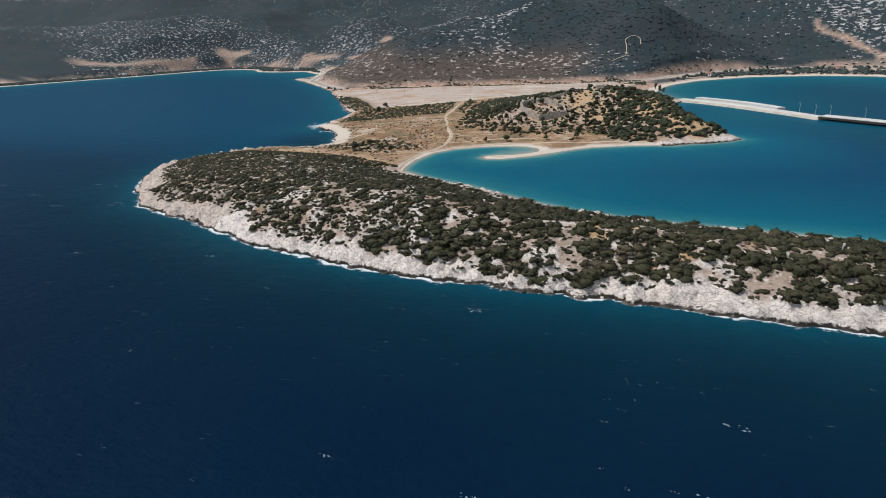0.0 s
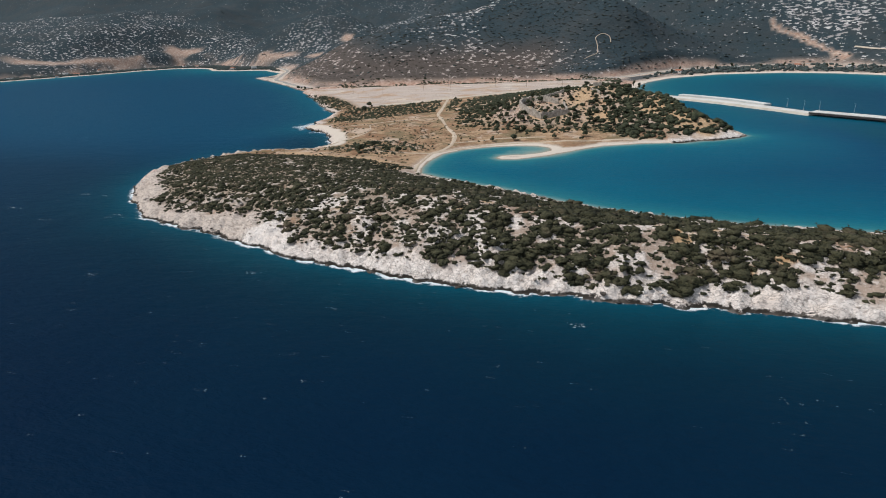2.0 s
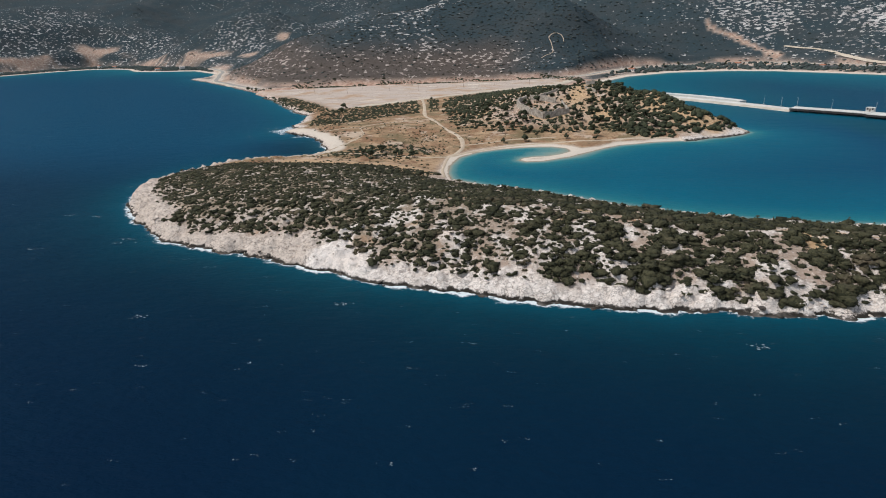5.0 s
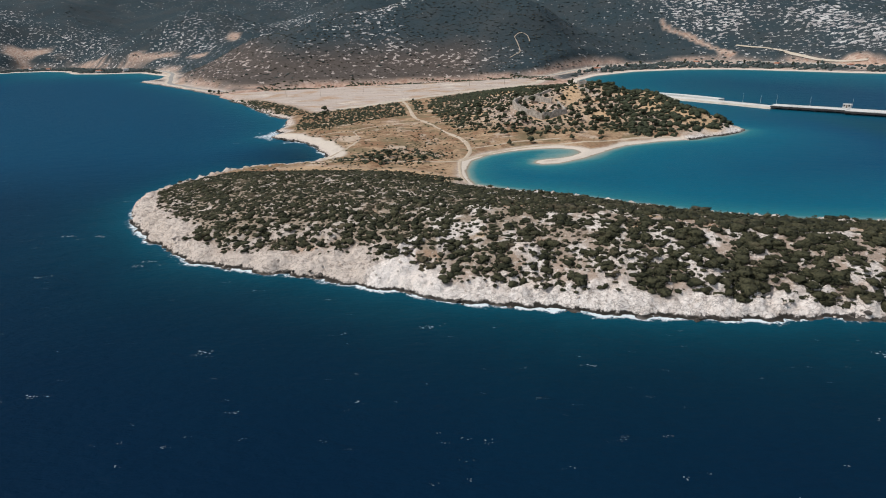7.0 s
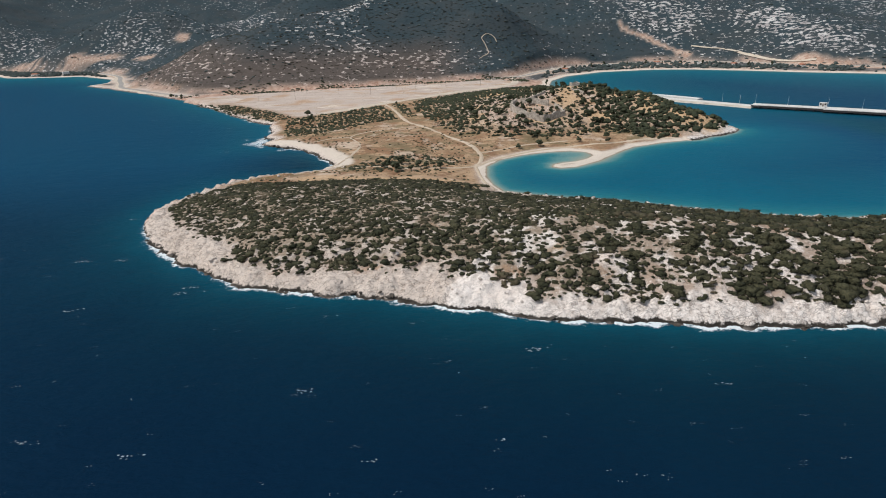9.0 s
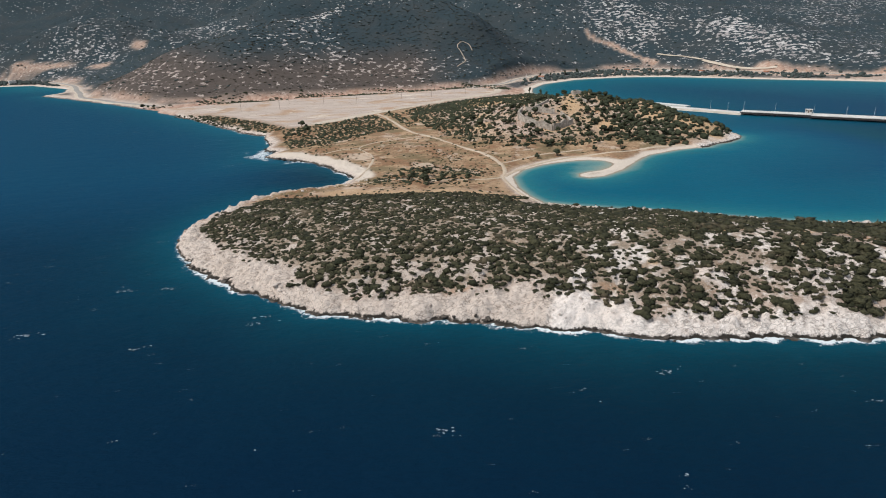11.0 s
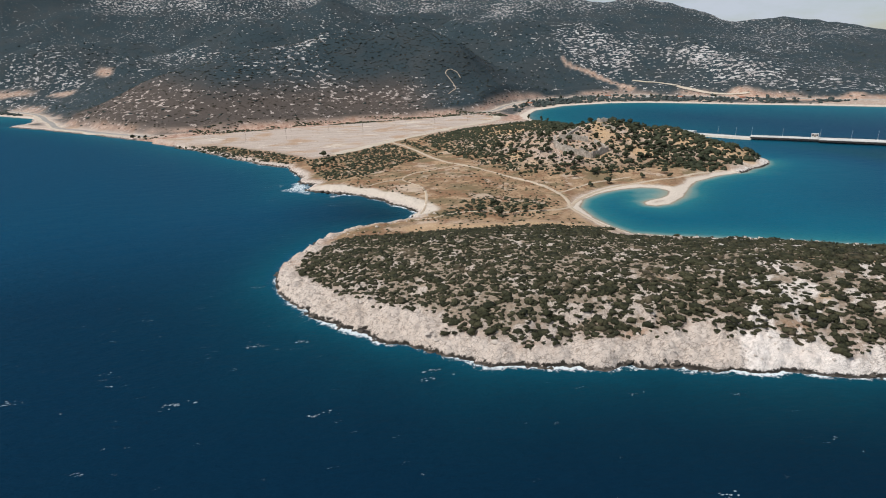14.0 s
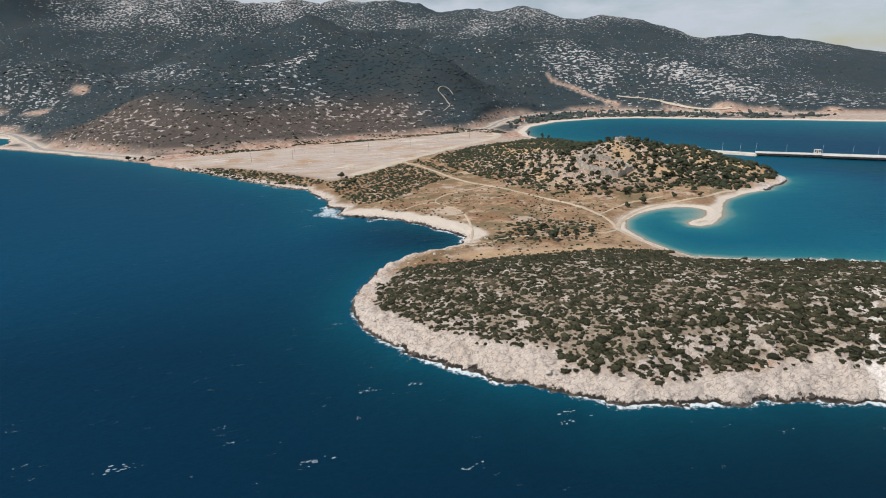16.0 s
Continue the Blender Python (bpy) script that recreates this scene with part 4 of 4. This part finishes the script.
# ---- things ----
def box(bm, cx, cy, cz, sx, sy, sz, turn=0.0, bevel=0.0):
    """A box in a bmesh, centred at (cx, cy), standing on cz."""
    made = bmesh.ops.create_cube(bm, size=1.0, matrix=pose(cx, cy, cz + sz / 2, 0, 0, turn) @ Matrix.Diagonal((sx, sy, sz, 1)))
    if bevel:
        edges = list({e for v in made["verts"] for e in v.link_edges})
        bmesh.ops.bevel(bm, geom=edges, offset=bevel, segments=1, affect="EDGES")


def rod(bm, a, b, r, r2=None, sides=8):
    a, b = Vector(a), Vector(b)
    m = Matrix.Translation((a + b) / 2) @ (b - a).to_track_quat("Z", "Y").to_matrix().to_4x4()
    bmesh.ops.create_cone(bm, cap_ends=True, segments=sides, radius1=r, radius2=r if r2 is None else r2, depth=(b - a).length, matrix=m)


def empty(name, m, label, category, group=""):
    ob = new(name)
    ob.matrix_world = m
    return tagged(ob, label, category, group)


# trees on the hill and the isthmus
def tree(seed, tall, wide, label, group, pine=False):
    rng = random.Random(seed)
    top = empty("tree", Matrix(), label, "tree", group)
    bm = bmesh.new()
    fork = tall * 0.38
    rod(bm, (0, 0, -0.5), (0.06 * tall, 0.03, fork), 0.055 * tall, 0.035 * tall)
    for k in range(4):
        a = k * 1.6 + rng.random()
        rod(bm, (0.06 * tall, 0.03, fork * 0.95), (wide * 0.5 * math.cos(a), wide * 0.5 * math.sin(a), tall * rng.uniform(0.6, 0.8)), 0.028 * tall, 0.012 * tall, 6)
    part("trunk", bm, BARK, top)
    nrng = np.random.default_rng(seed)
    vs, fs, n = [], [], 0
    for k in range(9):
        a, r = rng.uniform(0, 6.28), wide * 0.62 * math.sqrt(rng.random())
        v, f = blob(nrng, 2, 0.8, 0.16, 1)
        size = wide * rng.uniform(0.3, 0.5)
        v = v * size * (1, 1, 0.85) + (r * math.cos(a), r * math.sin(a), tall * (rng.uniform(0.45, 0.85) if not pine else 0.35 + 0.07 * k) - size * 0.5)
        tv, tf = tufts(nrng, v, 28, 0.22 * size)
        vs += [v, tv]
        fs += [f + n, tf + n + len(v)]
        n += len(v) + len(tv)
    crown = sheet("crown", np.concatenate(vs), np.concatenate(fs), TREE_LEAF)
    crown.parent = top
    return top


ISTHMUS_TREES = [(-47, 5), (-35, -12), (-20, -9), (-40, 2), (-49, -4), (-43, -13), (-31, -3), (-27, -7), (-53, 3), (-115, 159), (-121, 184), (-117, 182), (-312, 389), (-305, 385), (-298, 381),
                 (-49, 232), (-3, 65), (-9, 122), (-14, 130), (-24, 140)]
HILL_TREES = [(27, 52), (40, 53), (33, 65), (37, 80), (53, 61), (41, 37), (28, 33), (66, 41), (86, 77), (83, 38), (85, 46), (16, 79), (60, 70), (72, 66), (20, 62), (48, 46), (100, 56), (112, 60),
              (10, 95), (24, 100), (78, 92), (94, 100), (66, 98), (56, 96), (104, 80), (120, 72)]
kinds = [tree(60 + k, 3.0 + 0.5 * k, 1.5 + 0.3 * k, "small dark evergreen tree on dry ground", "trees round the bay") for k in range(4)]
rng = random.Random(8)
spots = ISTHMUS_TREES + HILL_TREES
while len(spots) < 170:
    x, y = rng.uniform(-5, 120), rng.uniform(38, 150)
    if float(hill_chance(np.array([x]), np.array([y]))[0]) > 0.12 and min(math.dist(p, (x, y)) for p in spots) > 4:
        spots.append((x, y))
for k, (x, y) in enumerate(spots):
    m = pose(x, y, height(x, y) - 0.1, 0, 0, rng.uniform(0, 360))
    if k < len(kinds):
        kinds[k].matrix_world = m
    else:
        copy_thing(kinds[rng.randrange(4)], m).scale = (rng.uniform(0.8, 1.15),) * 3

# far beach pines, taller
pine = tree(70, 6.5, 2.4, "tall dark tree behind the far beach", "trees behind the beach", True)
PINES = [(123, 380), (132, 345), (128, 352), (160, 500), (176, 525), (188, 552), (215, 585), (240, 590), (262, 598), (300, 604), (330, 606), (352, 596), (375, 580), (398, 560), (420, 536), (440, 512), (462, 492)]
for k, (x, y) in enumerate(PINES):
    m = pose(x, y, height(x, y) - 0.1, 0, 0, 77 * k)
    if k == 0:
        pine.matrix_world = m
    else:
        copy_thing(pine, m).scale = (0.7 + 0.5 * (k * 0.37 % 1),) * 3


# ruined castle on the hill
def wall_mesh(a, b, thick, tall, seed, base):
    """A stretch of old wall with a broken top, from a to b in the plan, in the thing's own place."""
    rng = random.Random(seed)
    n = max(4, int(math.dist(a, b) / 1.1))
    d = Vector((b[0] - a[0], b[1] - a[1], 0)).normalized()
    side = Vector((-d.y, d.x, 0)) * thick / 2
    bm, rows, t = bmesh.new(), [], tall
    for k in range(n + 1):
        u = k / n
        x, y = a[0] + u * (b[0] - a[0]), a[1] + u * (b[1] - a[1])
        t = min(tall * 1.1, max(tall * 0.55, t + rng.uniform(-0.55, 0.5)))
        z = height(x, y)
        w = Vector((rng.uniform(-0.22, 0.22), rng.uniform(-0.22, 0.22), 0))
        ps = [Vector((x, y, z - 1.0)) - side, Vector((x, y, z + t)) - side * 0.85 + w, Vector((x, y, z + t * rng.uniform(0.9, 1.0))) + side * 0.85 + w, Vector((x, y, z - 1.0)) + side]
        rows.append([bm.verts.new(p - base) for p in ps])
    for p, q in zip(rows, rows[1:]):
        for i in range(4):
            bm.faces.new((p[i], p[(i + 1) % 4], q[(i + 1) % 4], q[i]))
    bm.faces.new(rows[0][::-1])
    bm.faces.new(rows[-1])
    bmesh.ops.recalc_face_normals(bm, faces=bm.faces)
    return bm


base = Vector((48, 100, height(48, 100)))
castle = empty("castle_ruin", Matrix.Translation(base), "roofless castle ruin with broken pale stone walls on a hill", "ruin")
WALLS = [((41, 115), (35, 102), 4.2), ((35, 102), (38, 94), 4.4), ((38, 94), (46, 86), 4.6), ((46, 86), (53, 82), 4.6), ((53, 82), (70, 92), 4.2), ((44, 115), (62, 106), 3.2),
         ((51, 117), (64, 127), 2.0), ((70, 92), (66, 104), 2.4), ((84, 128), (91, 121), 1.6)]
for k, (a, b, tall) in enumerate(WALLS):
    part("curtain_wall", wall_mesh(a, b, 1.4, tall * 1.12, 100 + k, base), MASONRY, castle)
base = Vector((88, 136, height(88, 136)))
tower = empty("tower_ruin", Matrix.Translation(base), "small square tower ruin on the hilltop", "tower")
for k, (a, b) in enumerate((((85.5, 134), (91, 134)), ((91, 134), (91, 138.5)), ((91, 138.5), (85.5, 138.5)), ((85.5, 138.5), (85.5, 134)))):
    part("tower_wall", wall_mesh(a, b, 0.9, 2.6, 130 + k, base), MASONRY, tower)


# causeway, wharf and jetty
def slab_mesh(line, widths, z0, z1, jitter, seed, slope=0.0):
    """A raised strip along a plan line, with side faces."""
    rng = random.Random(seed)
    bm, rows = bmesh.new(), []
    for k, (x, y) in enumerate(line):
        a, b = line[max(0, k - 1)], line[min(len(line) - 1, k + 1)]
        d = Vector((b[0] - a[0], b[1] - a[1], 0)).normalized()
        n = Vector((-d.y, d.x, 0))
        w = widths[0] + (widths[1] - widths[0]) * k / (len(line) - 1)
        c = Vector((x, y, 0))
        j = [rng.uniform(-jitter, jitter) for _ in range(4)]
        rows.append([bm.verts.new(p) for p in (c - n * (w / 2 + slope + j[0]) + Vector((0, 0, z0)), c - n * (w / 2 + j[1]) + Vector((0, 0, z1)), c + n * (w / 2 + j[2]) + Vector((0, 0, z1)), c + n * (w / 2 + slope + j[3]) + Vector((0, 0, z0)))])
    for p, q in zip(rows, rows[1:]):
        for i in range(4):
            bm.faces.new((p[i], q[i], q[(i + 1) % 4], p[(i + 1) % 4]))
    bm.faces.new(rows[0])
    bm.faces.new(rows[-1][::-1])
    bmesh.ops.recalc_face_normals(bm, faces=bm.faces)
    return bm


cause = [tuple(p) for p in path_points([(146, 272), (172, 250), (194, 225), (212, 200), (228, 178), (242, 156)], 3.0)]
causeway = empty("causeway", Matrix(), "low causeway of pale rubble fill running into the bay", "causeway")
part("fill", slab_mesh(cause, (17, 10), -3.0, 1.5, 0.5, 5, 2.0), FILL, causeway)
part("roadway", slab_mesh([tuple(p) for p in path_points([(149, 269), (173, 248), (195, 223), (213, 198), (229, 176), (243, 155)], 4.0)], (7.5, 7.5), 1.0, 1.7, 0.05, 6), CONCRETE, causeway, "pale concrete roadway")
wharf = tagged(part("wharf", slab_mesh([tuple(p) for p in path_points([(164, 282), (188, 259), (208, 234), (223, 208)], 5.0)], (7, 7), -3.0, 1.9, 0.06, 7), CONCRETE), "long flat concrete wharf beside the causeway", "wharf")


def jetty(name, a, b, width, deck_z, label):
    d = (Vector((*b, 0)) - Vector((*a, 0)))
    length, turn = d.length, math.degrees(math.atan2(d.y, d.x))
    top = empty(name, pose(a[0], a[1], 0, 0, 0, turn), label, "jetty", "jetty sections")
    bm = bmesh.new()
    n = int(length / 6)
    for k in range(n):
        box(bm, (k + 0.5) * length / n, 0, deck_z - 0.55, length / n - 0.04, width, 0.55, bevel=0.04)
    part("deck", bm, CONCRETE, top)
    for s in (-1, 1):
        bm = bmesh.new()
        box(bm, length / 2, s * (width / 2 - 0.15), deck_z, length, 0.3, 0.3, bevel=0.04)
        part("kerb", bm, CONCRETE, top)
        # near-black strip added for the shade under the deck's edge
        bm = bmesh.new()
        box(bm, length / 2, s * (width / 2 + 0.12), deck_z - 1.5, length, 0.22, 1.35, bevel=0.03)
        part("edge_shade_strip", bm, DARK_STEEL, top, "dark strip along the deck's edge, standing in for the shade under it")
    for k in range(n + 1):
        x = min(max(k * length / n, 0.6), length - 0.6)
        bm = bmesh.new()
        box(bm, x, 0, deck_z - 1.4, 0.9, width - 0.6, 0.85)
        beam = part("cap_beam", bm, DARK_STEEL, top)
        for u in (-0.42, 0, 0.42):
            bm = bmesh.new()
            rod(bm, (x, u * width, -6), (x, u * width, deck_z - 1.35), 0.38, sides=10)
            part("pile", bm, DARK_STEEL, beam)
    return top


jetty("jetty", (241, 158), (279, 125), 9.5, 2.7, "concrete jetty on dark piles, narrower landward part")
jetty("jetty", (277, 124), (440, -22), 13.0, 2.7, "concrete jetty on dark piles, wider seaward part")

lamp_at = [(232, 188), (240, 175), (247, 164), (264, 148), (284, 130), (300, 115.5), (313, 104), (326, 92.5), (352, 69)]
for k, (x, y) in enumerate(lamp_at):
    z = 1.7 if k < 2 else 2.7
    post = empty("street_lamp", pose(x, y, z, 0, 0, 225), "slim galvanised lamp post on the jetty", "street lamp", "lamps along the jetty")
    bm = bmesh.new()
    rod(bm, (0, 0, -0.1), (0, 0, 6.5), 0.11, 0.07)
    part("pole", bm, GALVANISED, post)
    bm = bmesh.new()
    rod(bm, (0, 0, 6.4), (1.3, 0, 6.7), 0.05, 0.05, 6)
    arm = part("arm", bm, GALVANISED, post)
    bm = bmesh.new()
    box(bm, 1.5, 0, 6.62, 0.7, 0.3, 0.16, bevel=0.04)
    part("lamp_head", bm, GALVANISED, arm)
    bm = bmesh.new()
    box(bm, 0, 0, -0.05, 0.5, 0.5, 0.3, bevel=0.04)
    part("foot", bm, CONCRETE, post)


def house(x, y, turn, w, d, h, label, pitched=True, group="houses by the shore", z=None):
    top = empty("house", pose(x, y, height(x, y) if z is None else z, 0, 0, turn), label, "house", group)
    bm = bmesh.new()
    box(bm, 0, 0, -0.6, w, d, h + 0.6, bevel=0.03)
    part("wall", bm, WHITE_WALL, top)
    bm = bmesh.new()
    if pitched:
        v = [bm.verts.new(p) for p in ((-w / 2 - 0.4, -d / 2 - 0.4, h), (w / 2 + 0.4, -d / 2 - 0.4, h), (w / 2 + 0.4, d / 2 + 0.4, h), (-w / 2 - 0.4, d / 2 + 0.4, h), (-w / 2 - 0.4, 0, h + d * 0.28), (w / 2 + 0.4, 0, h + d * 0.28))]
        for f in ((0, 1, 5, 4), (2, 3, 4, 5), (0, 4, 3), (1, 2, 5), (3, 2, 1, 0)):
            bm.faces.new([v[i] for i in f])
        part("roof", bm, TILE_ROOF, top, "red clay tile roof")
    else:
        box(bm, 0, 0, h, w + 0.3, d + 0.3, 0.25, bevel=0.03)
        part("roof", bm, CONCRETE, top)
    for u in (-0.3, 0.3):
        bm = bmesh.new()
        box(bm, u * w, -d / 2 - 0.02, 1.0, 1.2, 0.1, 1.2)
        win = part("window", bm, GLASS_DARK, top)
        bm = bmesh.new()
        box(bm, u * w, -d / 2 - 0.08, 0.9, 1.4, 0.16, 0.1)
        part("sill", bm, CONCRETE, win)
    bm = bmesh.new()
    box(bm, 0, -d / 2 - 0.03, 0.0, 1.0, 0.12, 2.05)
    part("door", bm, WOOD_POLE, top)
    return top


house(283, 134, -42, 5, 3.4, 2.4, "small white flat-roofed hut on the jetty", False, "jetty huts", 2.7)
for k, (x, y) in enumerate(((-1150, 745), (-1185, 800), (-1150, 800), (-1155, 872), (-1225, 690), (-1010, 1010), (-965, 1005), (-700, 868), (-760, 872))):
    house(x, y, (37 * k) % 90 - 40, 9 + k % 3 * 2, 7, 3.2 + (k % 2) * 2.6, "white house with a clay roof among shore trees", k % 3 != 1)
for k, (x, y) in enumerate(((186, 540), (268, 596), (345, 600), (398, 566), (428, 528), (470, 505), (490, 470))):
    house(x, y, -30 - 11 * k, 8, 6, 3.0, "small pale house behind the beach", k % 2 == 0)

# timber power poles across the levelled field
for k, (x, y) in enumerate(((-190, 300), (-153, 300), (-112, 326), (-78, 322), (-30, 344), (4, 356), (44, 366), (-150, 350), (-95, 374), (-40, 396), (15, 414))):
    pole = empty("power_pole", pose(x, y, height(x, y), 0, 0, 35), "thin timber power pole on the pale field", "power pole", "power poles on the field")
    bm = bmesh.new()
    rod(bm, (0, 0, -0.5), (0, 0, 9.0), 0.14, 0.10)
    part("pole", bm, WOOD_POLE, pole)
    bm = bmesh.new()
    box(bm, 0, 0, 8.4, 1.8, 0.12, 0.14)
    arm = part("crossarm", bm, WOOD_POLE, pole)
    for u in (-0.8, 0, 0.8):
        bm = bmesh.new()
        rod(bm, (u, 0, 8.54), (u, 0, 8.8), 0.06, 0.04, 6)
        part("insulator", bm, CONCRETE, arm)

# white survey pillar on the headland
pillar = empty("survey_pillar", pose(184, -150, height(184, -150)), "white concrete survey pillar among shrubs", "pillar")
bm = bmesh.new()
box(bm, 0, 0, 0.2, 0.5, 0.5, 1.9, bevel=0.04)
part("shaft", bm, WHITE_WALL, pillar)
bm = bmesh.new()
box(bm, 0, 0, -0.3, 1.2, 1.2, 0.5, bevel=0.05)
part("plinth", bm, WHITE_WALL, pillar)


# ---- loose rock ----
def rock_kinds(seed, n, sub):
    rng = np.random.default_rng(seed)
    return [blob(rng, sub, rng.uniform(0.45, 0.7), 0.17, 1) for _ in range(n)]


def edge_of(x, y):
    s, rocky = shore(x, y)
    return s + rocky * (fbm(x, y, 22, 3, 5) * 1.8 + fbm(x, y, 5, 3, 9) * 1.1)


def rock_chance(x, y):
    _, q = land(x, y, False)
    return np.where((q["s"] > 1.5) & (y < 20), 0.55 * q["rock"], 0)


ROCKS = rock_kinds(80, 6, 2)
rx, ry, rng = places(51, (-142, 215, -188, 12), 1.9, rock_chance)
rocks = scatter("loose_rock", rock_kinds(81, 6, 1), rx, ry, 0.16 + 0.42 * rng.uniform(0, 1, len(rx)) ** 2.2, BOULDER, "pale limestone blocks strewn over the rocky shore", "rock", 15, 0.3)
rocks.data.polygons.foreach_set("use_smooth", np.zeros(len(rocks.data.polygons), bool))
tx, ty, rng = places(53, (-146, 215, -192, 130), 1.7, lambda x, y: np.where((np.abs(edge_of(x, y) + 0.35) < 0.9) & (shore(x, y)[1] > 0.5) & ((x < 0) | (y < -100)), 0.6 * smooth(-0.5, 0.2, fbm(x, y, 16, 3, 99)), 0))
wet = scatter("shore_rock", rock_kinds(82, 6, 1), tx, ty, 0.3 + 0.75 * rng.uniform(0, 1, len(tx)) ** 1.8, WET_ROCK, "dark wet rocks along the waterline", "rock", 16, 0.25)
wet.data.polygons.foreach_set("use_smooth", np.zeros(len(wet.data.polygons), bool))
sx, sy, rng = places(57, (-152, -106, 58, 120), 2.6, lambda x, y: 0.34 * smooth(11, 4, near(x, y, [(-120, 72), (-136, 86), (-139, 104)])) * (edge_of(x, y) < 0))
reef = scatter("reef_rock", rock_kinds(83, 6, 1), sx, sy, 0.8 + 0.9 * rng.uniform(0, 1, len(sx)) ** 1.8, WET_ROCK, "dark low rocks awash off a small cove", "rock", 17, -0.35)
bx, by, rng = places(55, (-140, 205, -186, 5), 9, lambda x, y: 0.5 * (land(x, y, False)[1]["rock"] > 0.6) * (shore(x, y)[0] > 3))
boulder_meshes = []
for v, f in ROCKS:
    first = sheet("boulder", v, f, BOULDER, None, True)
    boulder_meshes.append(first.data)
    bpy.data.objects.remove(first)
for k, (x, y) in enumerate(zip(bx, by)):
    r = 0.55 + 0.6 * (k * 0.618 % 1)
    ob = new("boulder", boulder_meshes[k % 6])
    ob.matrix_world = pose(x, y, height(x, y) - 0.35 * r, 0, 0, 97 * k % 360) @ Matrix.Diagonal((r, r * 0.8, r * 0.8, 1))
    tagged(ob, "large pale limestone boulder on the rocky shore", "boulder", "boulders on the shore")


# ---- whitecaps ----
FOAM = plain("sea_foam", (0.14, 0.20, 0.25), (0.38, 0.44, 0.48), 0.8, 0.8, 3.0)
rng = np.random.default_rng(90)
vs, n = [], 0
while n < 2600:
    x, y = rng.uniform(-700, 420), rng.uniform(-330, 420)
    if rng.uniform() > (1.0 if y < 0 else 0.45):
        continue
    s, rocky = shore(np.array([x]), np.array([y]))
    if s[0] > -7 or (x > -40 and y > -130):
        continue
    big = rng.uniform() ** 16
    for _ in range(int(4 + 14 * big)):
        px, py = x + rng.normal() * (0.55 + 1.6 * big), y + rng.normal() * (0.18 + 0.45 * big)
        r, a = rng.uniform(0.03, 0.10 + 0.24 * big), np.arange(6) * math.pi / 3
        k = r * rng.uniform(0.5, 1.2, 6)
        vs.append(np.stack([px + 1.9 * k * np.cos(a), py + k * np.sin(a), np.full(6, 0.06)], 1))
    n += 1
V = np.concatenate(vs)
F = np.arange(len(V)).reshape(-1, 6)
tagged(sheet("whitecap", V, F, FOAM), "small white crests of foam on the dark sea", "foam", kind="stuff")
